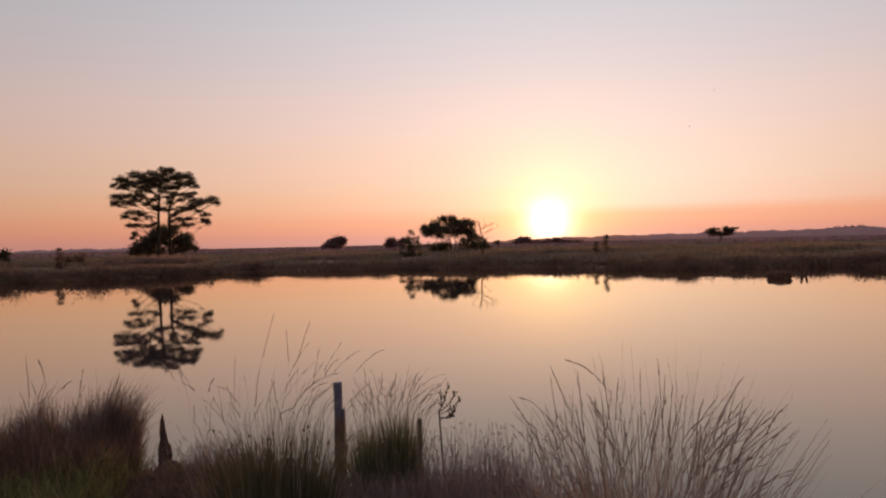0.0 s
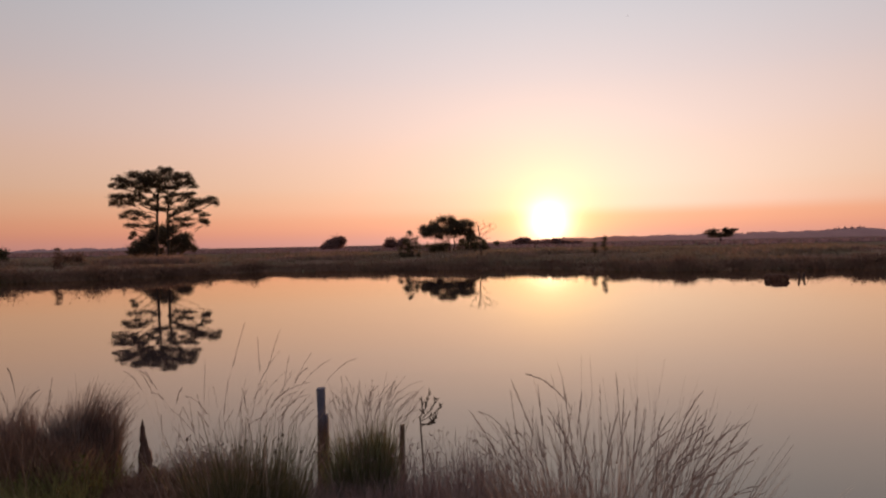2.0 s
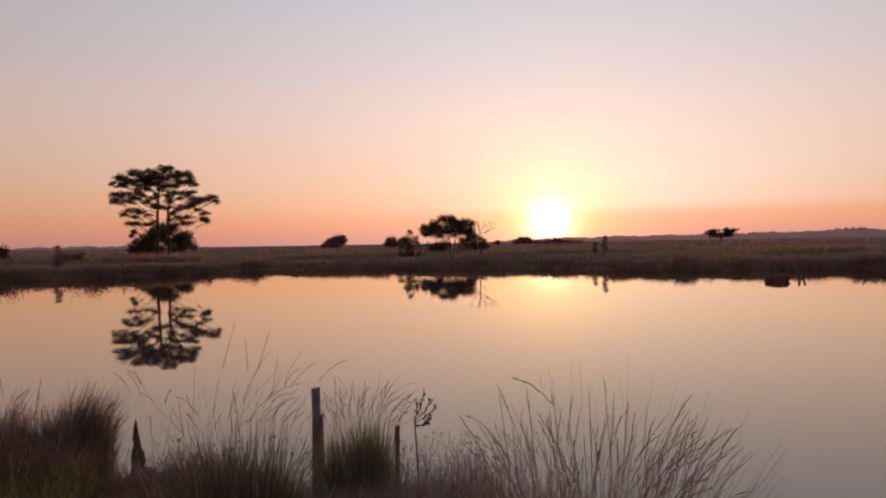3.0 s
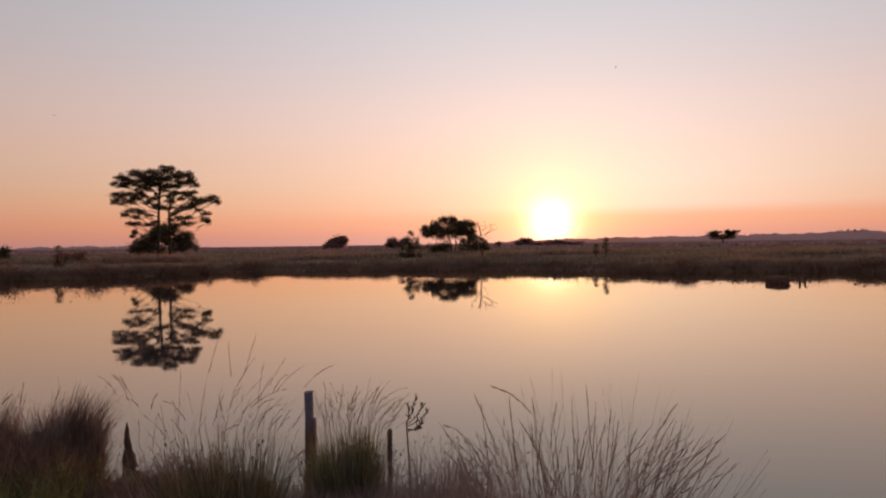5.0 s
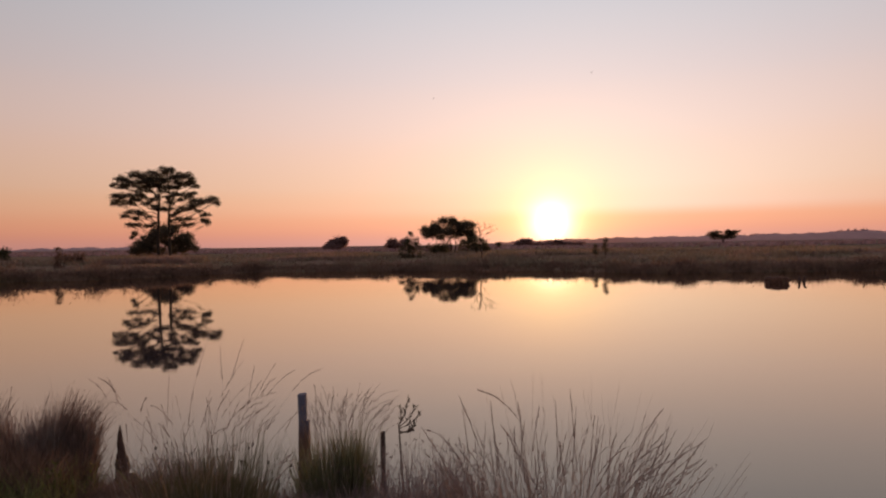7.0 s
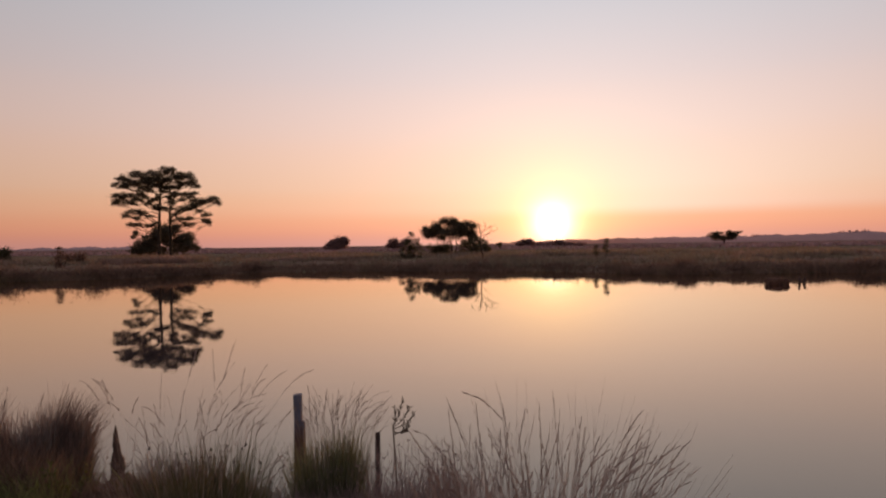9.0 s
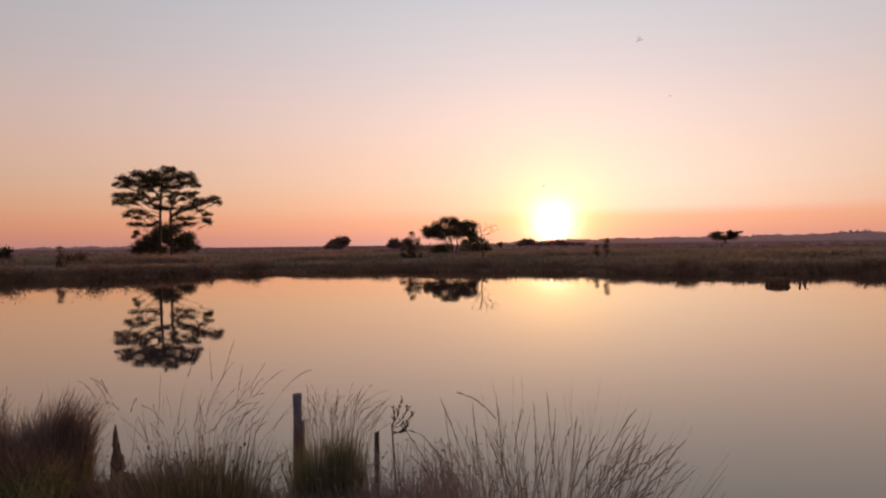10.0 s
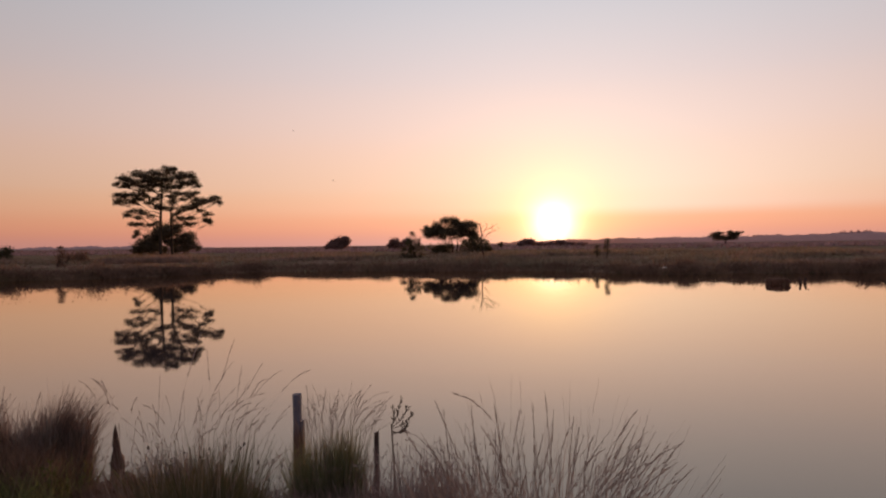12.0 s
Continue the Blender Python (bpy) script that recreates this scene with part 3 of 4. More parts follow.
    shrub(rooted(-37.9, 58), [(-0.6, 0.9, 0.6, 0.4), (0.2, 1.0, 0.4, 0.4)], "low dark shrub on the far bank", group="bushes on the heath")
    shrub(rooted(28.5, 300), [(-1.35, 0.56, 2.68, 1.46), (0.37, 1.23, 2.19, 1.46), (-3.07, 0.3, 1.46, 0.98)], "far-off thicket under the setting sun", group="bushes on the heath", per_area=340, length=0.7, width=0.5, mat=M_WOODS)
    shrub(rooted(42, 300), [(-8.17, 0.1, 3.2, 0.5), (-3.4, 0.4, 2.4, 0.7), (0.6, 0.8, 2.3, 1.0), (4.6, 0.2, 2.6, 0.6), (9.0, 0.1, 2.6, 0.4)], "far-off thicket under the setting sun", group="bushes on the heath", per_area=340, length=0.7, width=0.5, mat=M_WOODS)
    shrub(rooted(8.6, 150), [(0, 0.5, 0.6, 0.45)], "small far-off bush on the heath", group="bushes on the heath", per_area=700, length=0.3, width=0.2, stems=2)
    scots_pine((78.4, 209, 1.0), [([(0, 0, -0.6), (0.0, 0, 0.9), (-1.6, 0, 2.0)], 0.2, [(-3.6, 2.7, 1.2, 0.6), (-2.0, 2.1, 1.7, 1.0), (-0.06, 1.6, 1.1, 0.5), (-1.8, 3.1, 1.2, 0.6)]),
                                  ([(0.1, 0, -0.6), (0.2, 0, 0.9), (2.2, 0, 2.4)], 0.18, [(1.9, 2.0, 1.5, 0.9), (1.2, 3.5, 0.9, 0.6), (3.0, 2.5, 1.5, 0.85), (2.3, 3.1, 1.1, 0.7), (4.3, 3.4, 0.8, 0.45)])],
               "lone spreading pine far off on the heath", full=1.1, per_area=420, length=0.42, width=0.2)


def bare_tree():
    root = thing("dead_tree", rooted(2.05, 54), "thin bare dead sapling tree on the far bank", "tree")
    trunk = Geo()
    limb(trunk, (0, 0, -0.5), (-0.12, 0, 2.1), 0.065, 0.035, 0.0, 8)
    limb(trunk, (-0.12, 0, 2.1), (-0.22, 0, 3.02), 0.042, 0.015, 0.0, 6)
    part("trunk", trunk, M_BARK, root)
    for z, u, v in ((1.45, -0.95, 1.35), (1.75, 0.7, 0.8), (2.0, 1.25, 0.6), (2.3, -0.45, 0.7), (2.1, 0.3, 0.8), (1.1, 0.45, 0.65), (2.4, 0.75, 0.35), (1.6, -0.5, 0.5)):
        g = Geo()
        limb(g, (-0.05 * z, 0, z), (u, rng.uniform(-0.3, 0.3), z + v), 0.017, 0.006, 0.08)
        for _ in range(5):
            f = rng.uniform(0.35, 1.0)
            limb(g, (u * f, 0, z + v * f), (u * f + rng.uniform(-0.25, 0.45), rng.uniform(-0.2, 0.2), z + v * f + rng.uniform(0.0, 0.4)), 0.010, 0.005, 0.05, 4)
        part("branch", g, M_BARK, root)


def spindly(at, tall, label, group=""):
    root = thing("young_birch", at, label, "tree", group)
    g = Geo()
    limb(g, (0, 0, -0.5), (0.05, 0, tall), 0.05, 0.015, 0.0, 8)
    part("trunk", g, M_BARK, root)
    leaf = Geo()
    crown(leaf, [(0.04, tall * 0.97, 0.06, 0.16), (0.0, tall * 0.82, 0.1, 0.18), (0.05, tall * 0.68, 0.14, 0.14), (-0.08, tall * 0.56, 0.12, 0.1), (0.09, tall * 0.45, 0.1, 0.08)], 2600, 0.09, 0.045, tuft=0.12)
    part("crown", leaf, M_LEAF, root)


reseed(19)
far_plants()
reseed(20)
bare_tree()
spindly(rooted(10.9, 51.2), 1.65, "spindly upright young birch on the far bank", "young birches")
spindly(rooted(10.3, 52.0), 1.1, "spindly upright young birch on the far bank", "young birches")


# ---- growth on the far bank ----
def tufts(x, y, tall, wide, blades, name, mat, label, category):
    n = len(x)
    z = height(x, y)
    base = np.repeat(np.stack([x, y, z - 0.03], -1), blades, 0)
    t = np.repeat(tall, blades) * rng.uniform(0.5, 1.1, n * blades)
    a = rng.uniform(0, 2 * math.pi, n * blades)
    out = np.stack([np.cos(a), np.sin(a), np.zeros_like(a)], -1) * (t * rng.uniform(0.1, 0.75, n * blades))[:, None]
    base = base + out * 0.35
    way = out + np.stack([0 * a, 0 * a, t], -1)
    g = Geo()
    g.shards(base, way, np.linalg.norm(way, axis=1), np.repeat(wide, blades))
    return tagged(part(name, g, mat, smooth=False), label, category, kind="stuff")


def far_bank():
    n = 6000
    x = rng.uniform(-44, 44, n)
    y = shore_far(x) + rng.uniform(-0.25, 1.6, n)
    tall = 0.22 + 0.26 * smooth((wobble(x, y, 0.7) + 1) / 2) * rng.uniform(0.5, 1.3, n) + 0.3 * smooth((wobble(x, y * 0.2, 2.1, 5) - 0.45) / 0.5)
    tufts(x, y, tall, np.full(n, 0.035), 10, "shore_sedge", M_SEDGE, "dark brown sedge fringing the far bank", "sedge")
    n = 30000
    back = 110 * rng.random(n) ** 2.0
    x = rng.uniform(-0.78, 0.78, n) * (42 + back)
    y = shore_far(x) + 1.0 + back
    tall = (0.12 + 0.55 * smooth((wobble(x, y * 0.6, 0.31, 1) + 0.3) / 1.2) * smooth((wobble(x, y, 0.6, 3) + 1) / 1.5)) * rng.uniform(0.5, 1.2, len(x)) * (1 - 0.65 * smooth((back - 25) / 45))
    tufts(x, y, tall, 0.05 + 0.05 * y / 100, 10, "heather", M_HEATH, "brown heather and coarse grass covering the heath", "heather")
    # coarse grass in broad drifts, and taller clumps along the bank
    n = 9000
    back = 45 * rng.random(n) ** 1.5
    x = rng.uniform(-0.78, 0.78, n) * (42 + back)
    y = shore_far(x) + 0.8 + back
    keep = wobble(x * 0.6, y * 1.6, 0.22, 2.0) > 0.3
    x, y = x[keep], y[keep]
    tall = (0.3 + 0.35 * smooth((wobble(x, y, 0.9, 4) + 0.6) / 1.4)) * rng.uniform(0.5, 1.2, len(x))
    tufts(x, y, tall, np.full(len(x), 0.05), 10, "moor_grass", M_MOORGRASS, "dull green coarse grass in drifts across the heath", "grass")
    n = 700
    x, y = rng.uniform(-27.5, -20.5, n), rng.uniform(52, 57.5, n)
    tufts(x, y, rng.uniform(0.4, 0.75, n), np.full(n, 0.07), 10, "tall_heather", M_HEATH, "tall brown heather round the foot of the pine", "heather")
    # far heather, its haze carried by the pale mauve colour
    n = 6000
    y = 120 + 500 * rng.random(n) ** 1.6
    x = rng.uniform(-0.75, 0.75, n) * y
    tufts(x, y, rng.uniform(0.2, 0.6, n), 0.5 + y / 400, 5, "far_heather", M_FARHEATH, "far heather on the open heath, coloured pale mauve for haze", "heather")
    for k, x in enumerate((12.3, 15.8, 18.5, 22.5, -18.2, -24.5, 6.2, 26, 17.2, 21.4, 24.0, -21.0, -16.4, -14.2, -4.5, 1.5, 13.4, -19.4)):
        y = float(shore_far(x)) + 0.25 + 0.15 * (k % 4)
        w = 0.7 + 0.3 * (k % 3)
        h = 1.35 if x < -12 else 1.1 if k % 2 else 0.85
        shrub((x, y, float(height(x, y)) - 0.1), [(-0.6 * w, 0.26 * h, 0.6 * w, 0.24 * h), (0.1, 0.36 * h, 0.7 * w, 0.3 * h), (0.7 * w, 0.26 * h, 0.55 * w, 0.24 * h)],
              "low dark bog shrub at the water's edge", group="shrubs along the far bank", length=0.12, width=0.05, stems=2, mat=M_SEDGE, skirt=True)


def islet():
    root = thing("sedge_islet", (12.95, 28.5, 0.0), "dark sedge hummock standing in the pond", "hummock")
    g = Geo()
    bm = bmesh.new()
    bmesh.ops.create_icosphere(bm, subdivisions=3, radius=1.0)
    for v in bm.verts:
        lump = 1 + 0.22 * noise.noise(v.co * 2.3)
        box = 1 / max(abs(v.co.x), abs(v.co.y), abs(v.co.z))
        v.co = Vector((v.co.x * 0.37 * lump * box, v.co.y * 0.36 * lump * box, v.co.z * 0.24 * lump * box))
    g.put([v.co[:] for v in bm.verts], [[v.index for v in f.verts] for f in bm.faces])
    bm.free()
    part("mound", g, M_PEAT, root)
    n = 900
    a, r = rng.uniform(0, 2 * math.pi, n), np.sqrt(rng.random(n))
    base = np.stack([np.cos(a) * r * 0.39, np.sin(a) * r * 0.4, 0.2 * np.maximum(0, 1 - r**4) - 0.02], -1)
    g = Geo()
    g.shards(base, base * np.array((0.8, 0.8, 0)) + np.array((0, 0, 0.5)) + rng.normal(0, 0.2, (n, 3)), rng.uniform(0.05, 0.16, n), np.full(n, 0.02))
    tagged(part("sedge", g, M_SEDGE, root, smooth=False), kind="stuff")


def stakes():
    for x, y, tall, lean in ((14.06, 28.95, 0.26, -8), (14.29, 29.1, 0.24, 12)):
        g = Geo()
        top = math.sin(radians(lean)) * tall
        g.tube([(0, 0, -0.5), (0, 0, 0), (top * 0.5, 0, tall * 0.5), (top, 0, tall), (top, 0, tall + 0.02)], [0.05, 0.05, 0.046, 0.04, 0.015], 7)
        ob = part("old_stake", g, M_ROT)
        ob.location = (x, y, 0)
        tagged(ob, "short broken dark stake standing in the water", "stake", "stakes in the pond")


reseed(21)
far_bank()
islet()
stakes()


# ---- the near bank ----
def stalk_curve(base, tip, arch, n=14, lean=None):
    """From the tussock's foot up to its tip; arch: how far the end bends over (0.5: level); lean: above 1 the way out comes late."""
    base, tip = np.asarray(base, float), np.asarray(tip, float)
    d = tip - base
    q = rng.uniform(0.9, 1.7) if lean is None else lean
    s = np.linspace(0, 1, n)
    b = 0.5 * arch
    out = s**q
    return base + np.stack([d[0] * out, d[1] * out, d[2] * ((1 + b) * s - b * s**3)], -1)


def flower_stalk(root, base, tip, arch, thick=0.0016, head=0.22, heavy=1.0, lean=None, spikelets=30):
    """A culm and, along its end, the narrow loose panicle: short branches held close, with small spikelets."""
    p = stalk_curve(base, tip, arch, lean=lean)
    g = Geo()
    g.tube(p, np.linspace(thick * 0.8, thick * 0.35, len(p)), 3)
    culm = part("stalk", g, M_STRAW, root)
    g = Geo()
    key = np.linspace(0, 1, len(p))
    s = np.linspace(1 - head, 1, 9)
    g.tube(np.stack([np.interp(s, key, p[:, k]) for k in range(3)], -1), thick * (0.7 + 0.5 * heavy * np.sin(np.linspace(0.2, math.pi - 0.1, 9)) * rng.uniform(0.5, 1.2, 9)), 3)
    # spikelets held close along the axis, fewer towards the tip
    t = 1 - head * (1 - rng.random(spikelets) ** 1.3) * 0.97 - 0.02
    c = np.stack([np.interp(t, key, p[:, k]) for k in range(3)], -1)
    ahead = np.stack([np.interp(np.minimum(t + 0.03, 1), key, p[:, k]) for k in range(3)], -1)
    along = ahead - c
    along /= np.linalg.norm(along, axis=1)[:, None] + 1e-9
    n = len(t)
    off = rng.normal(0, 1, (n, 3)) * (0.0008 * heavy)
    g.shards(c + off, along + rng.normal(0, 0.07, (n, 3)), rng.uniform(0.010, 0.022, n), rng.uniform(0.0008, 0.002, n) * heavy)
    part("seed_head", g, M_HEAD, culm, smooth=False)
    return culm


def leaves(root, n, foot, spread_r, reach, tall, width, mat, name="leaves", lean=(0, 0), flare=0.35, label="", stray=0.03):
    """A dense tuft of narrow leaves from a round foot; reach: how far the tips fan out."""
    a, r = rng.uniform(0, 2 * math.pi, n), np.sqrt(rng.random(n))
    base = np.stack([np.cos(a) * r * spread_r + foot[0], np.sin(a) * r * spread_r + foot[1], np.full(n, foot[2] - 0.03)], -1)
    t = tall * rng.uniform(0.4, 1.0, n)
    out = reach * r * rng.uniform(0.3, 1.1, n)
    tip = base + np.stack([np.cos(a) * out + lean[0] * t, np.sin(a) * out + lean[1] * t, t], -1) + rng.normal(0, stray, (n, 3))
    bend = base + (tip - base) * np.array((flare, flare, 0.68)) + np.array((0, 0, 0.05)) * tall
    g = Geo()
    g.ribbons(base, bend, tip, width * rng.uniform(0.6, 1.3, n), 4)
    ob = part(name, g, mat, root, label, smooth=False)
    return tagged(ob, kind="stuff")


def tussock(at, tips, extra, label, leaf_sets, thick=0.0016, envelope=None, low=0.9, foot_r=0.12, depth=0.22, arch=(0.1, 0.6), heavy=1.0, head=(0.14, 0.26), foot_x=0.0, lean=(0.9, 1.7)):
    """Moor grass: leaf tufts at the foot and single flowering stalks, to given tips (across, height, arch) and to more below the outline that envelope (across, heights) gives."""
    reseed(int(abs(at[0]) * 1000))
    root = thing("moor_grass_tussock", at, label, "grass tussock", "moor grass tussocks")
    here = np.array(at)
    for kw in leaf_sets:
        leaves(root, **kw)
    made = []
    ends = [(x, at[1] + rng.uniform(-0.4, 0.4) * depth, z, bow, 1.0) for x, z, bow in tips]
    ex, ez = envelope
    for k in range(extra):
        x = rng.uniform(ex[0], ex[-1])
        top = np.interp(x, ex, ez)
        z = low + (top - low) * rng.random() ** 0.7
        ends.append((x, at[1] + rng.uniform(-1, 1) * depth, z, rng.uniform(*arch), rng.uniform(0.4, 1.05)))
    for x, y, z, bow, stout in ends:
        e = np.array((x, y, z)) - here
        a = rng.uniform(0, 2 * math.pi)
        f = foot_r * math.sqrt(rng.random())
        base = (foot_x + np.clip(e[0] * 0.2, -foot_r, foot_r) + 1.1 * f * math.cos(a), f * math.sin(a), 0)
        made.append(flower_stalk(root, base, e, min(0.95, bow + 0.7 * abs(e[0] - base[0])), thick * stout, rng.uniform(*head), heavy * stout, rng.uniform(*lean)))
    return root, made


RIGHT_TIPS = [(0.278, 1.292, 0.75), (0.257, 1.275, 0.3), (0.352, 1.365, 0.2), (0.362, 1.326, 0.2), (0.395, 1.37, 0.85), (0.432, 1.339, 0.5), (0.497, 1.332, 0.1), (0.514, 1.297, 0.15), (0.615, 1.379, 0.05),
              (0.629, 1.344, 0.1), (0.591, 1.337, 0.05), (0.72, 1.269, 0.8), (0.855, 1.316, 0.5), (0.851, 1.272, 0.4), (0.843, 1.245, 0.45), (0.973, 1.236, 0.6), (0.932, 1.237, 0.55), (0.958, 1.105, 0.75),
              (0.762, 1.284, 0.15), (0.30, 1.19, 0.5), (0.90, 1.19, 0.5)]
MID_TIPS = [(-0.562, 1.425, 0.1), (-0.495, 1.383, 0.35), (-0.401, 1.413, 0.1), (-0.304, 1.319, 0.2), (-0.142, 1.286, 0.6), (-0.239, 1.288, 0.5), (-0.407, 1.331, 0.3), (-0.383, 1.31, 0.3), (-0.704, 1.287, 0.15),
            (-0.789, 1.185, 0.9), (-0.95, 1.266, 0.85), (-0.985, 1.26, 0.8), (-0.93, 1.25, 0.85), (-0.965, 1.24, 0.8), (-0.581, 1.183, 0.4), (-0.437, 1.181, 0.3), (-0.313, 1.2, 0.95), (-0.33, 1.245, 0.95), (-0.36, 1.17, 0.9), (-0.612, 1.224, 0.1),
            (-0.872, 1.186, 0.9), (-0.853, 1.093, 0.8), (-0.324, 1.118, 0.7), (-0.769, 1.164, 0.85), (-0.47, 1.09, 0.9), (-0.30, 1.13, 0.9)]
TUFT_TIPS = [(-0.386, 1.051, 0.3), (-0.318, 1.09, 0.5), (-0.297, 1.095, 0.6), (-0.239, 1.07, 0.2), (-0.172, 1.075, 0.2), (-0.105, 1.109, 0.2), (-0.053, 1.087, 0.3), (-0.013, 1.094, 0.4), (0.066, 1.059, 0.8),
             (0.039, 1.019, 0.7), (-0.08, 1.021, 0.2), (-0.186, 1.022, 0.1), (-0.002, 0.967, 0.6)]
LEFT_TIPS = [(-1.443, 1.295, 0.55), (-1.403, 1.281, 0.8), (-1.285, 1.20, 0.95), (-1.228, 1.25, 0.05), (-1.232, 1.19, 0.1), (-1.427, 1.212, 0.2), (-1.47, 1.17, 0.25), (-1.106, 1.228, 0.05)]


def near_tussocks():
    swaying = []
    root, made = tussock((0.60, 2.22, 0.4), RIGHT_TIPS, 270, "tall pale dry moor grass tussock with arching seed stalks",
                         [dict(n=2100, foot=(0, 0.05, 0), spread_r=0.19, reach=0.34, tall=0.66, width=0.0026, mat=M_STRAW, name="dry_leaves"),
                          dict(n=1000, foot=(0.02, 0, 0), spread_r=0.16, reach=0.38, tall=0.84, width=0.0012, mat=M_STRAW, name="tall_dry_leaves", lean=(0.05, 0)),
                          dict(n=220, foot=(0, 0, 0), spread_r=0.15, reach=0.16, tall=0.5, width=0.005, mat=M_GREEN, name="green_leaves", label="dull green leaves")],
                         0.00075, ((0.26, 0.34, 0.40, 0.5, 0.62, 0.72, 0.85, 0.98), (1.22, 1.29, 1.31, 1.28, 1.31, 1.28, 1.27, 1.21)), 0.98, 0.14, 0.17, (0.05, 0.6), 1.2, head=(0.18, 0.3), foot_x=-0.03, lean=(1.0, 2.1))
    swaying += made
    # thinner stalks in front, finer than the rest
    ends = np.array(((0.45, 1.40), (0.49, 1.37), (0.53, 1.43), (0.57, 1.38), (0.66, 1.37), (0.68, 1.42), (0.70, 1.36), (0.76, 1.40), (0.80, 1.36), (0.84, 1.33), (0.95, 1.31), (0.42, 1.36), (0.62, 1.32), (0.73, 1.33)))
    for x, z in np.concatenate([ends, ends + rng.normal(0, 0.025, ends.shape) - (0, 0.03)]):
        flower_stalk(root, (rng.uniform(-0.1, 0.14), rng.uniform(-0.15, 0.0), 0), (x - 0.60, rng.uniform(-0.12, 0.05), z - 0.4), rng.uniform(0.0, 0.25), 0.00024, 0.24, 0.45, None, 14)
    root, made = tussock((-0.57, 3.0, 0.4), MID_TIPS, 85, "moor grass tussock with dark green leaves and fine stalks",
                         [dict(n=2300, foot=(0.005, 0.06, 0), spread_r=0.165, reach=0.14, tall=0.61, width=0.0028, stray=0.05, mat=M_BLADE, name="green_leaves", label="dark green leaves"),
                          dict(n=150, foot=(0, 0, 0), spread_r=0.24, reach=0.2, tall=0.66, width=0.0013, mat=M_STRAW, name="dry_leaves")],
                         0.00055, ((-0.9, -0.75, -0.57, -0.4, -0.2), (1.05, 1.2, 1.24, 1.25, 1.15)), 0.9, 0.17, 0.16, (0.05, 0.7), 1.0, foot_x=-0.09)
    swaying += made
    root, made = tussock((-0.23, 3.74, 0.36), TUFT_TIPS, 110, "compact green moor grass tussock topped by pale stalks",
                         [dict(n=1900, foot=(-0.03, 0, 0), spread_r=0.12, reach=0.07, tall=0.49, width=0.0028, stray=0.03, mat=M_GREEN, name="green_leaves", label="dense green leaves"),
                          dict(n=900, foot=(0.07, 0, 0), spread_r=0.06, reach=0.06, tall=0.56, width=0.0028, stray=0.03, mat=M_GREEN, name="tall_green_leaves", label="dense green leaves"),
                          dict(n=300, foot=(0, 0, 0), spread_r=0.13, reach=0.12, tall=0.48, width=0.0024, mat=M_GREEN, name="loose_green_leaves"),
                          dict(n=160, foot=(0, 0, 0), spread_r=0.13, reach=0.14, tall=0.62, width=0.0018, mat=M_STRAW, name="dry_leaves")],
                         0.00055, ((-0.40, -0.25, -0.05, 0.08), (1.02, 1.07, 1.08, 1.03)), 0.88, 0.09, 0.1, (0.15, 0.7), 0.95, lean=(1.5, 2.4))
    swaying += made
    root, made = tussock((-1.36, 2.95, 0.4), LEFT_TIPS, 0, "sparse grass with a few drooping seed stalks",
                         [dict(n=120, foot=(0, 0, 0), spread_r=0.12, reach=0.15, tall=0.3, width=0.004, mat=M_GREEN, name="green_leaves")],
                         0.0008, ((-1.6, -1.3), (1.0, 1.1)), 0.9, 0.1, 0.05, (0.2, 0.5), 1.3)
    swaying += made
    return swaying


def rush_clumps():
    for x, y, r, tall, n in ((-2.03, 4.42, 0.16, 0.48, 2100), (-2.22, 4.4, 0.18, 0.43, 1700), (-1.83, 4.36, 0.1, 0.52, 2000), (-1.93, 4.38, 0.12, 0.52, 1900), (-1.785, 4.36, 0.05, 0.51, 1300), (-2.5, 4.42, 0.2, 0.38, 900), (-2.95, 4.6, 0.25, 0.36, 800), (-3.4, 4.7, 0.25, 0.36, 600)):
        at = on_ground(x, y)
        root = thing("rush_clump", at, "dense reddish-brown rush clump on the near bank", "rush clump", "rush clumps")
        for k in range(13):
            a, q = rng.uniform(0, 2 * math.pi), r * math.sqrt(rng.random())
            foot = (q * math.cos(a), q * math.sin(a), 0)
            high = tall * rng.choice((0.55, 0.75, 0.95, 1.2)) * rng.uniform(0.85, 1.1)
            tilt = (rng.normal(0.02, 0.13) + 0.6 * foot[0], rng.normal(0, 0.12)) if x < -1.9 else (rng.normal(0.04, 0.11), rng.normal(0, 0.1))
            dry = k % 3 == 2
            leaves(root, n // 10, foot, 0.028, 0.035, high, 0.0024 if dry else 0.0034, M_STRAW if dry else M_RUSH, "dry_stem_tuft" if dry else "stem_tuft", tilt, 0.25, stray=0.035)
        # long single stems standing out of the clump
        leaves(root, n // 12, (0, 0, 0), r * 1.05, r * 0.5, tall * 1.1, 0.0016, M_RUSH, "outer_stem_tuft", (0.03, 0), 0.3, stray=0.03)


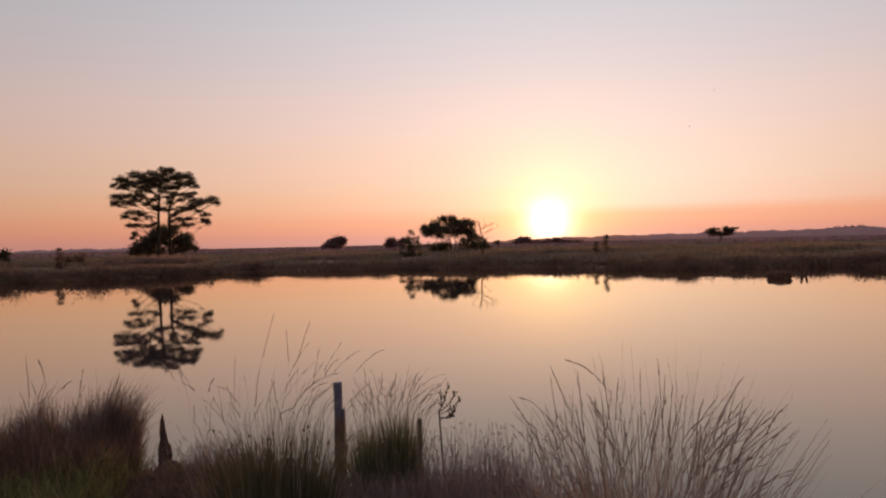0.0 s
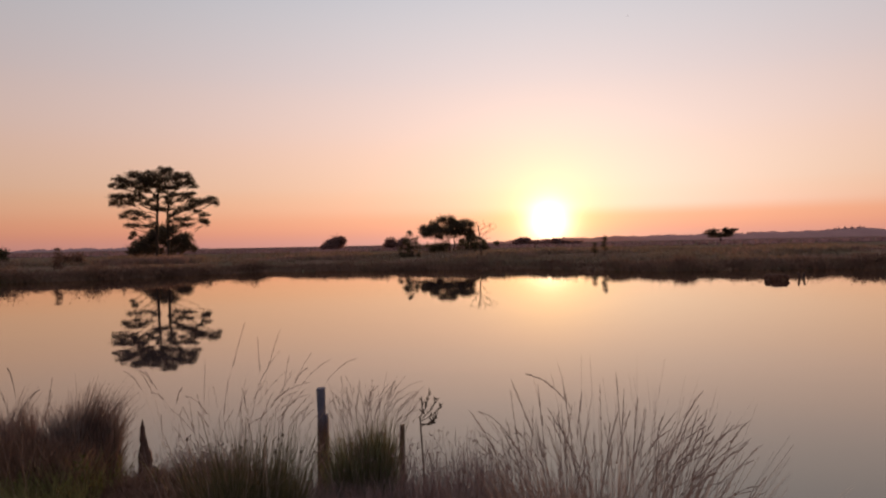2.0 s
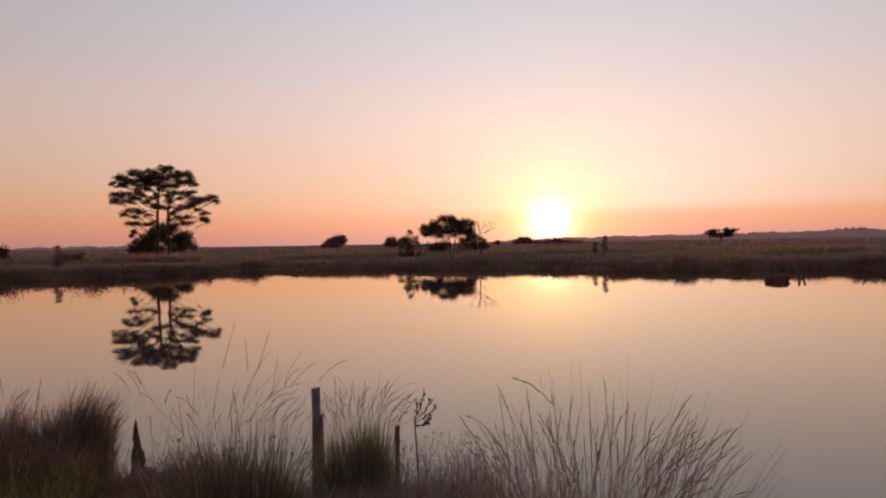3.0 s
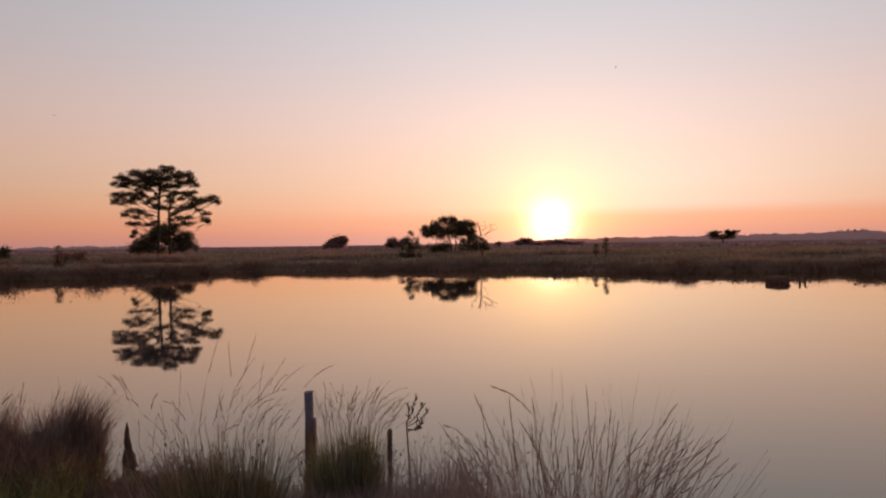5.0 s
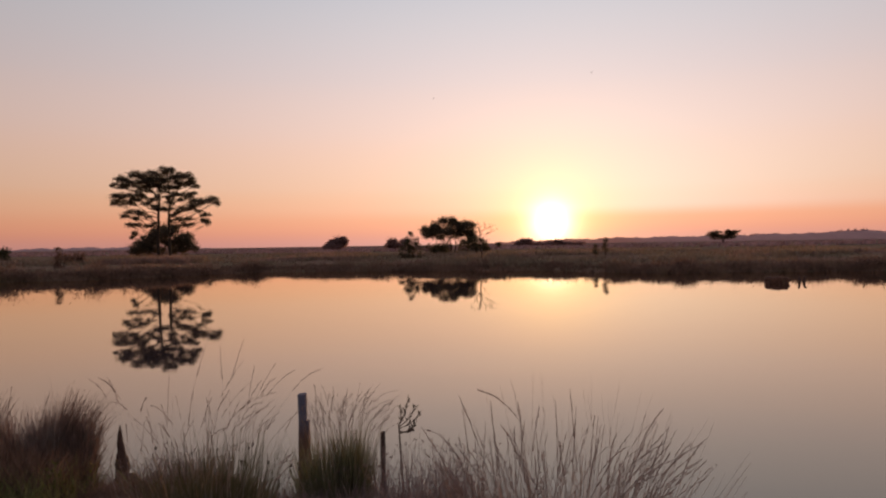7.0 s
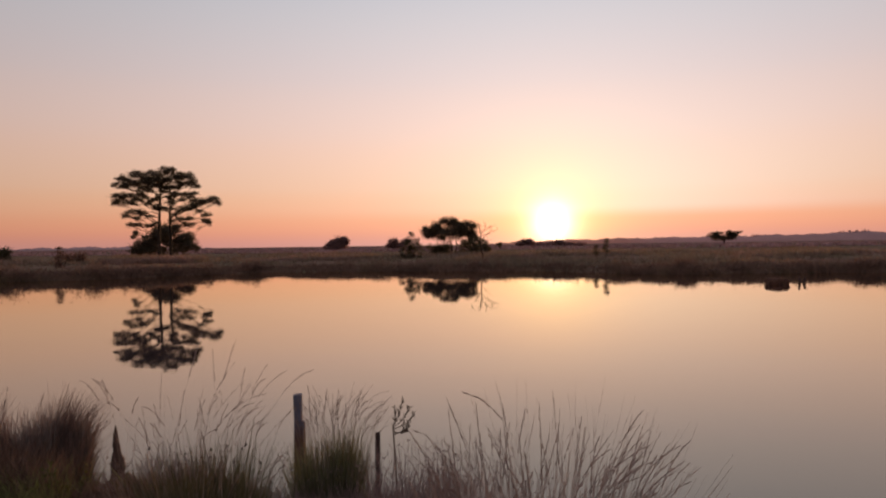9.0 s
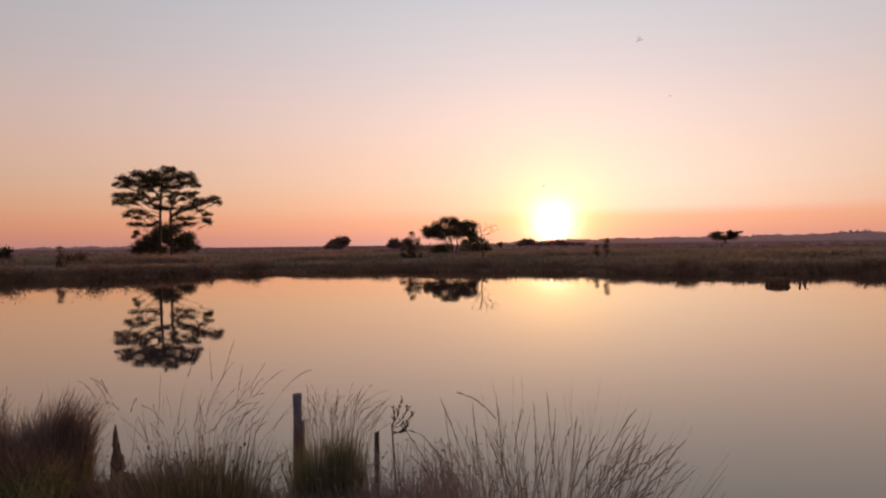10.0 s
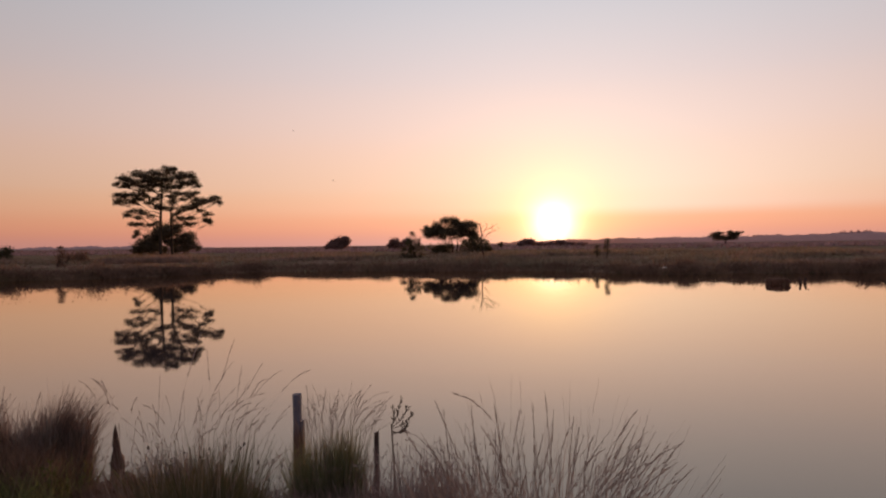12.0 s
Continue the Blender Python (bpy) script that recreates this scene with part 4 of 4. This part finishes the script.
def low_growth():
    def carpet(name, n, box, tall, width, mat, label, reach=0.08, mask=None):
        x, y = rng.uniform(box[0], box[1], n), rng.uniform(box[2], box[3], n)
        keep = y < shore_near(x) + 0.1
        if mask is not None:
            keep &= mask(x, y)
        soft_x, soft_y = 0.3 * (box[1] - box[0]), 0.3 * (box[3] - box[2])
        rim = np.minimum(np.minimum(x - box[0], box[1] - x) / soft_x, (y - box[2]) / soft_y)
        keep &= rim > rng.random(n) * (0.4 + 0.6 * wobble(x, y, 5.0))   # ragged edges
        x, y = x[keep], y[keep]
        k = len(x)
        base = np.stack([x, y, height(x, y) - 0.02], -1)
        t = tall * rng.uniform(0.3, 1.0, k)
        tip = base + np.stack([rng.normal(0, reach, k), rng.normal(0, reach, k), t], -1)
        bend = base + (tip - base) * np.array((0.3, 0.3, 0.7))
        g = Geo()
        g.ribbons(base, bend, tip, width * rng.uniform(0.6, 1.4, k), 3)
        tagged(part(name, g, mat, smooth=False), label, "undergrowth", kind="stuff")

    patch = lambda x, y: wobble(x * 1.0, y * 1.3, 3.1, 1) > -0.1
    carpet("bracken_litter", 24000, (-4, -0.7, 3.2, 5.2), 0.12, 0.0042, M_LITTER, "rust-brown dead bracken and litter on the bank", 0.09)
    carpet("rust_grass", 14000, (-3.6, -1.58, 3.85, 4.3), 0.34, 0.0034, M_LITTER, "rust-brown dead grass before the rush clumps", 0.09)
    carpet("low_grass", 22000, (-5, 4.5, -2.5, 5.1), 0.2, 0.006, M_MOSS, "low mossy green grass on the bank", 0.07, patch)
    carpet("moss_mound", 17000, (-4.2, -1.5, 3.2, 4.2), 0.26, 0.0042, M_MOSS, "yellow-green mossy mound of grass on the bank", 0.08, lambda x, y: wobble(x, y, 2.3, 4) > -0.2)
    carpet("pale_litter_grass", 1700, (-0.32, 0.6, 3.15, 3.75), 0.26, 0.0028, M_STRAW, "pale dead grass round the green tussock", 0.1)
    carpet("dead_grass_skirt", 4400, (-0.58, 0.25, 3.3, 3.58), 0.32, 0.0026, M_TWIG, "mauve-brown dead grass at the foot of the tussock", 0.06)
    carpet("stump_litter", 16000, (-1.65, -0.6, 3.15, 4.45), 0.115, 0.003, M_LITTER, "reddish-brown litter on the bank beside the stump", 0.08)
    carpet("dry_grass", 1300, (-0.4, 1.3, 1.5, 5.1), 0.26, 0.004, M_STRAW, "thin dry grass on the near bank", 0.09)


def heather_bush(at, tall, wide, label):
    """Fine upright twigs that end in dark dry seed heads."""
    root = thing("heather_bush", at, label, "heather", "heather along the near bank")
    n = 120
    a, r = rng.uniform(0, 2 * math.pi, n), np.sqrt(rng.random(n))
    base = np.stack([np.cos(a) * r * wide * 0.5, np.sin(a) * r * wide * 0.5, np.full(n, -0.03)], -1)
    t = tall * rng.uniform(0.5, 1.1, n)
    tip = base + np.stack([np.cos(a) * r * wide * 0.5, np.sin(a) * r * wide * 0.3, t], -1) * np.array((0.5, 0.5, 1.0)) + rng.normal(0, 0.03, (n, 3))
    g = Geo()
    g.ribbons(base, base + (tip - base) * np.array((0.35, 0.35, 0.6)), tip, 0.0024 * np.ones(n), 3)
    f = rng.random(n)[:, None] * 0.5 + 0.4
    start = base + (tip - base) * f
    side = start + np.stack([rng.normal(0, 0.03, n), rng.normal(0, 0.03, n), rng.uniform(0.03, 0.09, n)], -1)
    g.ribbons(start, (start + side) / 2, side, 0.0022 * np.ones(n), 2)
    tagged(part("twig_tangle", g, M_TWIG, root, smooth=False), kind="stuff")
    g = Geo()
    ends = np.concatenate([tip, side])
    ends = np.repeat(ends[rng.random(len(ends)) < 0.4], 4, 0)
    g.shards(ends + rng.normal(0, 0.003, ends.shape), rng.normal(0, 1, ends.shape) + (0, 0, 0.8), rng.uniform(0.005, 0.012, len(ends)), np.full(len(ends), 0.005))
    tagged(part("seed_fuzz", g, M_TWIG, root, smooth=False), kind="stuff")


def heather_row():
    for k in range(54):
        x = -1.6 + 2.4 * k / 31 if k < 32 else -0.25 + 1.1 * (k - 32) / 21 + rng.uniform(-0.08, 0.08)
        y = min(float(shore_near(x)) - 0.12, 4.75) - rng.uniform(0.0, 0.5)
        heather_bush(on_ground(x, y), rng.uniform(0.26, 0.46) * (1.18 if x > 0.0 else 1.0 if x > -0.4 else 0.82 if x > -0.72 else 0.5), rng.uniform(0.2, 0.32), "dry brown heather with dark seed heads at the water's edge")


def squared(g, w, d, z0, z1, lean=0.0, split=0.0):
    """A square post with worn, bevelled edges; the top is cut slightly aslant."""
    rows, c = [], 0.008
    for z in np.linspace(z0, z1, 9):
        j = rng.normal(0, 0.0018, (8, 2))
        ring = np.array([(-w / 2 + c, -d / 2), (w / 2 - c, -d / 2), (w / 2, -d / 2 + c), (w / 2, d / 2 - c), (w / 2 - c, d / 2), (-w / 2 + c, d / 2), (-w / 2, d / 2 - c), (-w / 2, -d / 2 + c)]) + j
        rows.append(np.column_stack([ring[:, 0] + lean * (z - z0), ring[:, 1], np.full(8, z) + (ring[:, 0] * split if z == z1 else 0)]))
    faces = [(i * 8 + k, i * 8 + (k + 1) % 8, (i + 1) * 8 + (k + 1) % 8, (i + 1) * 8 + k) for i in range(8) for k in range(8)]
    g.put(np.concatenate(rows), faces + [tuple(range(8))[::-1], tuple(64 + k for k in range(8))])


def posts():
    root = thing("fence_post", (-0.68, 5.0, 0.0), "weathered grey square fence post with a split side", "post")
    g = Geo()
    squared(g, 0.052, 0.06, -0.5, 0.774, 0.004, 0.06)
    part("post", g, M_POST, root, smooth=False)
    g = Geo()
    squared(g, 0.018, 0.055, -0.45, 0.60, 0.004, -0.3)
    ob = part("splinter", g, M_POST, root, "split-off darker sliver along the post", smooth=False)
    ob.location = (0.036, 0.0, 0.0)
    g = Geo()
    squared(g, 0.03, 0.032, -0.4, 0.585, 0.002, 0.2)
    ob = part("wooden_stake", g, M_STAKE, smooth=False)
    ob.location = (-0.13, 4.77, 0)
    tagged(ob, "thin dark wooden stake at the water's edge", "stake")


def stump():
    root = thing("rotten_stump", on_ground(-1.615, 4.48), "jagged pointed rotten dark tree stump on the bank", "stump")
    z0 = root.location.z
    g = Geo()
    rows = []
    tall = 0.715 - z0
    # a splintered spike on a shoulder, above a flared foot
    for s in np.linspace(-0.15, 1, 24):
        a = np.arange(12) * 2 * math.pi / 12
        r = np.interp(s, (-0.15, 0.1, 0.22, 0.27, 0.4, 0.54, 0.6, 0.68, 0.82, 0.93, 1.0), (0.095, 0.078, 0.064, 0.042, 0.036, 0.04, 0.034, 0.022, 0.015, 0.008, 0.002))
        r = r * (1 + 0.2 * np.sin(a * 3 + s * 4) + 0.12 * np.sin(a * 5 + s * 9)) + rng.normal(0, 0.07, 12) * np.interp(s, (0, 0.3, 1), (0.07, 0.06, 0.012))
        axis = np.interp(s, (0, 0.25, 0.45, 0.6, 0.8, 1), (-0.016, -0.012, 0.006, 0.009, 0.001, -0.002))
        rows.append(np.column_stack([np.cos(a) * r + axis, np.sin(a) * r * 0.8, np.full(12, s * tall)]))
    g.put(np.concatenate(rows), [(i * 12 + k, i * 12 + (k + 1) % 12, (i + 1) * 12 + (k + 1) % 12, (i + 1) * 12 + k) for i in range(23) for k in range(12)] + [tuple(23 * 12 + k for k in range(12))])
    part("spike", g, M_ROT, root)
    g = Geo()
    g.tube([(-0.05, -0.04, -0.06), (-0.052, -0.04, 0.07), (-0.055, -0.04, 0.10), (-0.064, -0.04, 0.13), (-0.07, -0.04, 0.145)], [0.04, 0.034, 0.026, 0.013, 0.003], 7)
    part("side_shard", g, M_ROT, root)
    g = Geo()
    g.tube([(0.02, -0.02, 0.17), (0.07, -0.02, 0.18), (0.12, -0.01, 0.14), (0.19, 0.0, 0.04)], [0.045, 0.035, 0.026, 0.012], 8)
    part("root", g, M_ROT, root)


def peat_edge():
    g = Geo()
    xs = np.linspace(-1.75, -1.0, 30)
    rows = []
    for off, z in ((-0.25, -0.05), (-0.12, 0.05), (0.0, 0.075), (0.1, 0.06), (0.17, -0.12), (0.2, -0.4)):
        w = np.sin(np.linspace(0, math.pi, 30)) ** 0.5
        rows.append(np.column_stack([xs, 4.62 + off + 0.04 * np.sin(xs * 9), 0.285 + z * w + 0.012 * np.sin(xs * 31 + off * 40)]))
    i = (np.arange(5)[:, None] * 30 + np.arange(29)[None]).ravel()
    g.put(np.concatenate(rows), np.stack([i, i + 1, i + 31, i + 30], -1).tolist())
    tagged(part("peat_bank", g, M_PEAT), "bare reddish-brown peat edge beside the stump", "peat bank", kind="structure")


def sapling():
    root = thing("willow_sapling", on_ground(0.04, 4.38), "thin young willow sapling with small upright leaves", "sapling")
    top = 0.725 - root.location.z
    g = Geo()
    g.tube([(0, 0, -0.05), (-0.004, 0, 0.12), (-0.018, 0, top * 0.6), (-0.034, 0, top), (-0.036, 0, top + 0.01)], [0.008, 0.007, 0.006, 0.0048, 0.002], 6)
    part("stem", g, M_TWIG_DARK, root)
    for u, v, start in ((0.05, 0.14, 0.0), (0.117, 0.07, -0.02), (0.008, 0.105, 0.0), (0.085, 0.0, -0.04), (0.09, 0.105, -0.01), (0.1, 0.02, -0.05), (0.075, -0.025, -0.03)):
        a = np.array((-0.034, 0, top + start))
        b = a + np.array((u, rng.uniform(-0.03, 0.03), v - start))
        p = np.array([a, a * 0.5 + b * 0.5 + np.array((0.012, 0, -0.012)), b])
        g = Geo()
        g.tube(p, [0.0026, 0.002, 0.001], 4)
        branch = part("branch", g, M_TWIG_DARK, root)
        for k in range(20):
            f = 0.3 + 0.7 * k / 19
            c = np.array([np.interp(f, (0, 0.5, 1), p[:, m]) for m in range(3)])
            way = (b - a) / np.linalg.norm(b - a) * 0.8 + np.array((rng.normal(0, 0.6), rng.normal(0, 0.5), 0.3))
            way /= np.linalg.norm(way)
            across = np.cross(way, rng.normal(size=3))
            across /= np.linalg.norm(across)
            ln, wd = rng.uniform(0.02, 0.034), rng.uniform(0.0032, 0.0052)
            g = Geo()
            g.put([c, c + way * ln * 0.45 + across * wd, c + way * ln, c + way * ln * 0.45 - across * wd], [(0, 1, 2), (0, 2, 3)])
            part("leaf", g, M_TWIG_DARK, branch, smooth=False)


def soft_rush():
    """Thin dark stems that carry a small brown seed cluster near the end."""
    root = thing("soft_rush", (-0.6, 3.2, 0.4), "thin rush stems with dark brown seed clusters", "rush")
    for k in range(34):
        x, y = rng.uniform(-0.32, 0.36), rng.uniform(-0.2, 0.3)
        base = np.array((x * 0.8, y * 0.8, -0.03))
        tip = np.array((x + rng.normal(0, 0.05), y, rng.uniform(0.36, 0.62)))
        p = stalk_curve(base, tip, 0.2, 6)
        g = Geo()
        g.tube(p, np.linspace(0.0013, 0.0006, len(p)), 3)
        stem = part("stem", g, M_RUSH, root)
        g = Geo()
        c = p[-2]
        r = rng.uniform(0.0035, 0.0065)
        g.tube([c - (0, 0, r * 1.2), c - (0, 0, r * 0.5), c + (r * 0.2, 0, r * 0.5), c + (0, 0, r * 1.3)], [r * 0.3, r, r * 0.8, r * 0.2], 5)
        part("seed_cluster", g, M_STAKE, stem, "dark brown seed cluster")


def bog_myrtle():
    """Short upright sprigs with broad yellow-green leaves in the low growth."""
    for x, y, top, n in ((-1.56, 3.86, 0.24, 7), (-1.92, 3.8, 0.2, 8), (-2.25, 3.75, 0.2, 7), (-1.72, 3.7, 0.2, 6), (-2.5, 3.85, 0.2, 7)):
        root = thing("bog_myrtle", on_ground(x, y), "low yellow-green leafy sprigs in the bank growth", "shrub", "leafy sprigs on the near bank")
        for k in range(n):
            a = rng.uniform(0, 2 * math.pi)
            foot = np.array((math.cos(a) * 0.04, math.sin(a) * 0.04, -0.03))
            end = np.array((math.cos(a) * 0.11, math.sin(a) * 0.09, top * rng.uniform(0.7, 1.1)))
            p = stalk_curve(foot, end, 0.3, 6)
            g = Geo()
            g.tube(p, np.linspace(0.002, 0.001, 6), 4)
            sprig = part("sprig", g, M_TWIG_DARK, root)
            g = Geo()
            f = rng.uniform(0.45, 1.0, 16)
            c = np.stack([np.interp(f, np.linspace(0, 1, 6), p[:, m]) for m in range(3)], -1)
            way = np.concatenate([rng.normal(0, 0.7, (16, 2)), np.full((16, 1), 0.8)], 1)
            g.shards(c, way, rng.uniform(0.02, 0.035, 16), np.full(16, 0.009))
            part("leaves", g, M_SPRIG, sprig, smooth=False)


SWAYING = near_tussocks()
reseed(11)
rush_clumps()
reseed(12)
posts()
reseed(13)
stump()
peat_edge()
reseed(14)
sapling()
reseed(15)
soft_rush()
reseed(16)
heather_row()
reseed(17)
bog_myrtle()
reseed(18)
low_growth()


# ---- insects over the bank ----
def insect(size):
    root = thing("flying_insect", (0, 0, 2), "small dark flying insect with pale wings", "insect", "flying insects")
    g = Geo()
    g.tube([(-0.5 * size, 0, 0), (-0.25 * size, 0, 0.02 * size), (0, 0, 0.05 * size), (0.25 * size, 0, 0.05 * size), (0.45 * size, 0, 0.0), (0.5 * size, 0, 0)],
           [0.01 * size, 0.03 * size, 0.05 * size, 0.06 * size, 0.04 * size, 0.01 * size], 6)
    part("body", g, M_INSECT, root)
    for side in (-1, 1):
        g = Geo()
        y = side * size
        g.put([(0.15 * size, 0.04 * y, 0.1 * size), (0.35 * size, 0.5 * y, 0.25 * size), (0.15 * size, 1.0 * y, 0.35 * size), (-0.35 * size, 0.85 * y, 0.3 * size), (-0.3 * size, 0.2 * y, 0.15 * size)],
              [(0, 1, 2), (0, 2, 3), (0, 3, 4)])
        part("wing", g, M_WING, root, "pale translucent wing", smooth=False)
    return root


FLIGHTS = [
    (0.011, [(0, -1.418, 1.557, 2.376), (8.6, -0.524, 1.606, 2.322), (9.2, 0.419, 1.6, 2.144), (9.4, 0.47, 1.597, 2.106), (9.6, 0.511, 1.595, 2.079), (9.8, 0.584, 1.595, 2.053),
             (10.0, 0.692, 1.594, 2.053), (10.2, 0.791, 1.594, 2.078), (10.4, 0.862, 1.594, 2.093), (10.6, 0.895, 1.593, 2.075), (10.8, 0.888, 1.593, 2.04), (11.2, 0.838, 1.591, 1.942),
             (11.5, 0.79, 1.59, 1.858), (11.6, 0.782, 1.59, 1.826), (12, 0.731, 1.59, 1.698)]),
    (0.007, [(0, 1.148, 2.257, 2.701), (4.4, 0.943, 2.316, 2.473), (5.0, 0.722, 2.322, 2.166), (5.5, 0.687, 2.324, 2.093), (6.0, 0.728, 2.323, 2.048), (6.2, 0.712, 2.323, 2.08),
             (6.5, 0.698, 2.322, 2.128), (6.8, 0.706, 2.319, 2.157), (7.2, 0.706, 2.316, 2.168), (8.0, 0.657, 2.31, 2.27), (8.6, 0.597, 2.306, 2.449), (12, 0.255, 2.29, 2.811)]),
    (0.006, [(0, 0.734, 2.257, 1.958), (0.4, 0.687, 2.258, 2.066), (0.7, 0.647, 2.26, 2.129), (0.9, 0.633, 2.263, 2.176), (1.5, 0.626, 2.274, 2.302), (1.9, 0.622, 2.278, 2.406),
             (6, 0.478, 2.323, 2.786), (12, 0.548, 2.29, 2.948)]),
    (0.006, [(0, 0.871, 2.457, 2.091), (0.5, 0.909, 2.458, 2.036), (0.8, 0.93, 2.462, 2.022), (1.0, 0.899, 2.465, 2.051), (1.2, 0.846, 2.469, 2.097), (1.5, 0.805, 2.474, 2.2),
             (2.0, 0.732, 2.479, 2.339), (2.3, 0.693, 2.486, 2.453), (6, 0.493, 2.523, 2.904), (12, 0.563, 2.49, 3.082)]),
    (0.007, [(0, -2.017, 2.457, 2.599), (4.5, -1.196, 2.517, 2.283), (5.6, -0.315, 2.524, 1.896), (6.2, 0.216, 2.523, 1.86), (6.4, 0.274, 2.522, 1.915), (6.6, 0.27, 2.521, 2.0),
             (6.8, 0.276, 2.519, 2.084), (7.0, 0.292, 2.518, 2.148), (7.2, 0.374, 2.516, 2.196), (7.7, 0.57, 2.513, 2.364), (8.1, 0.692, 2.51, 2.492), (12, 1.041, 2.49, 2.908)]),
    (0.008, [(0, -0.909, 2.6, 2.888), (10.3, 0.048, 2.6, 2.588), (10.8, -0.074, 2.6, 2.402), (11.0, -0.1, 2.6, 2.317), (11.2, -0.118, 2.6, 2.23), (11.4, -0.115, 2.6, 2.138), (11.6, -0.078, 2.6, 2.048), (11.8, -0.06, 2.6, 2.031), (12.0, -0.096, 2.6, 2.091)]),
    (0.008, [(0, 0.324, 2.7, 2.991), (10.2, 0.318, 2.7, 2.584), (10.5, 0.118, 2.7, 2.357), (10.8, 0.025, 2.7, 2.345), (11.0, -0.015, 2.7, 2.402), (11.2, -0.032, 2.7, 2.459), (11.5, -0.048, 2.7, 2.578), (12.0, -0.145, 2.7, 2.796)]),
    (0.008, [(0, 0.459, 2.8, 0.007), (9.6, 0.399, 2.8, 0.749), (10.6, 0.264, 2.8, 1.577), (11.0, 0.108, 2.8, 1.804), (11.2, 0.05, 2.8, 1.87), (11.4, -0.003, 2.8, 1.936), (11.6, -0.057, 2.8, 1.997), (11.8, -0.07, 2.8, 2.003), (12.0, -0.012, 2.8, 1.957)]),
    (0.009, [(0, 2.416, 2.4, 0.897), (7.0, 1.982, 2.4, 1.213), (8.6, 0.858, 2.4, 1.625), (9.0, 0.766, 2.4, 1.670), (9.2, 0.712, 2.4, 1.688), (9.4, 0.677, 2.4, 1.712), (9.6, 0.666, 2.4, 1.746), (10.2, 0.618, 2.4, 2.017), (10.8, 0.593, 2.4, 2.496), (12, 0.554, 2.4, 2.868)]),
    (0.009, [(0, 2.655, 2.6, 1.159), (7.0, 2.156, 2.6, 1.391), (8.6, 0.916, 2.6, 1.617), (9.0, 0.880, 2.6, 1.680), (9.2, 0.880, 2.6, 1.719), (9.5, 0.905, 2.6, 1.821), (10.2, 1.099, 2.6, 2.327), (10.8, 1.236, 2.6, 2.663), (12, 1.411, 2.6, 3.131)]),
    (0.008, [(0, 1.029, 2.3, 2.877), (4.2, 0.577, 2.3, 2.444), (4.8, 0.546, 2.3, 1.861), (5.2, 0.584, 2.3, 1.715), (5.4, 0.614, 2.3, 1.670), (5.5, 0.606, 2.3, 1.640), (5.8, 0.591, 2.3, 1.592), (6.4, 0.592, 2.3, 1.610), (7.0, 0.612, 2.3, 1.660), (7.6, 0.719, 2.3, 1.946), (8.2, 0.837, 2.3, 2.465), (12, 1.055, 2.3, 2.939)]),
]
INSECTS = [insect(size) for size, _ in FLIGHTS]


def motions():
    for ob, (_, rows) in zip(INSECTS, FLIGHTS):
        walk(ob, [(t, pose(x, y, z, 0, -10, 25 * math.sin(t))) for t, x, y, z in rows])
    # the flowering stalks stir in a faint breeze
    for k, ob in enumerate(SWAYING):
        if k % 2:
            continue
        a = 0.25 + 0.25 * ((k * 7) % 5) / 4
        walk(ob, [(t, pose(0, 0, 0, 0.5 * a * math.sin(1.1 * t + k), a * math.sin(0.9 * t + 0.13 * k))) for t in (0, 1.5, 3, 4.5, 6, 7.5, 9, 10.5, 12)])


motions()
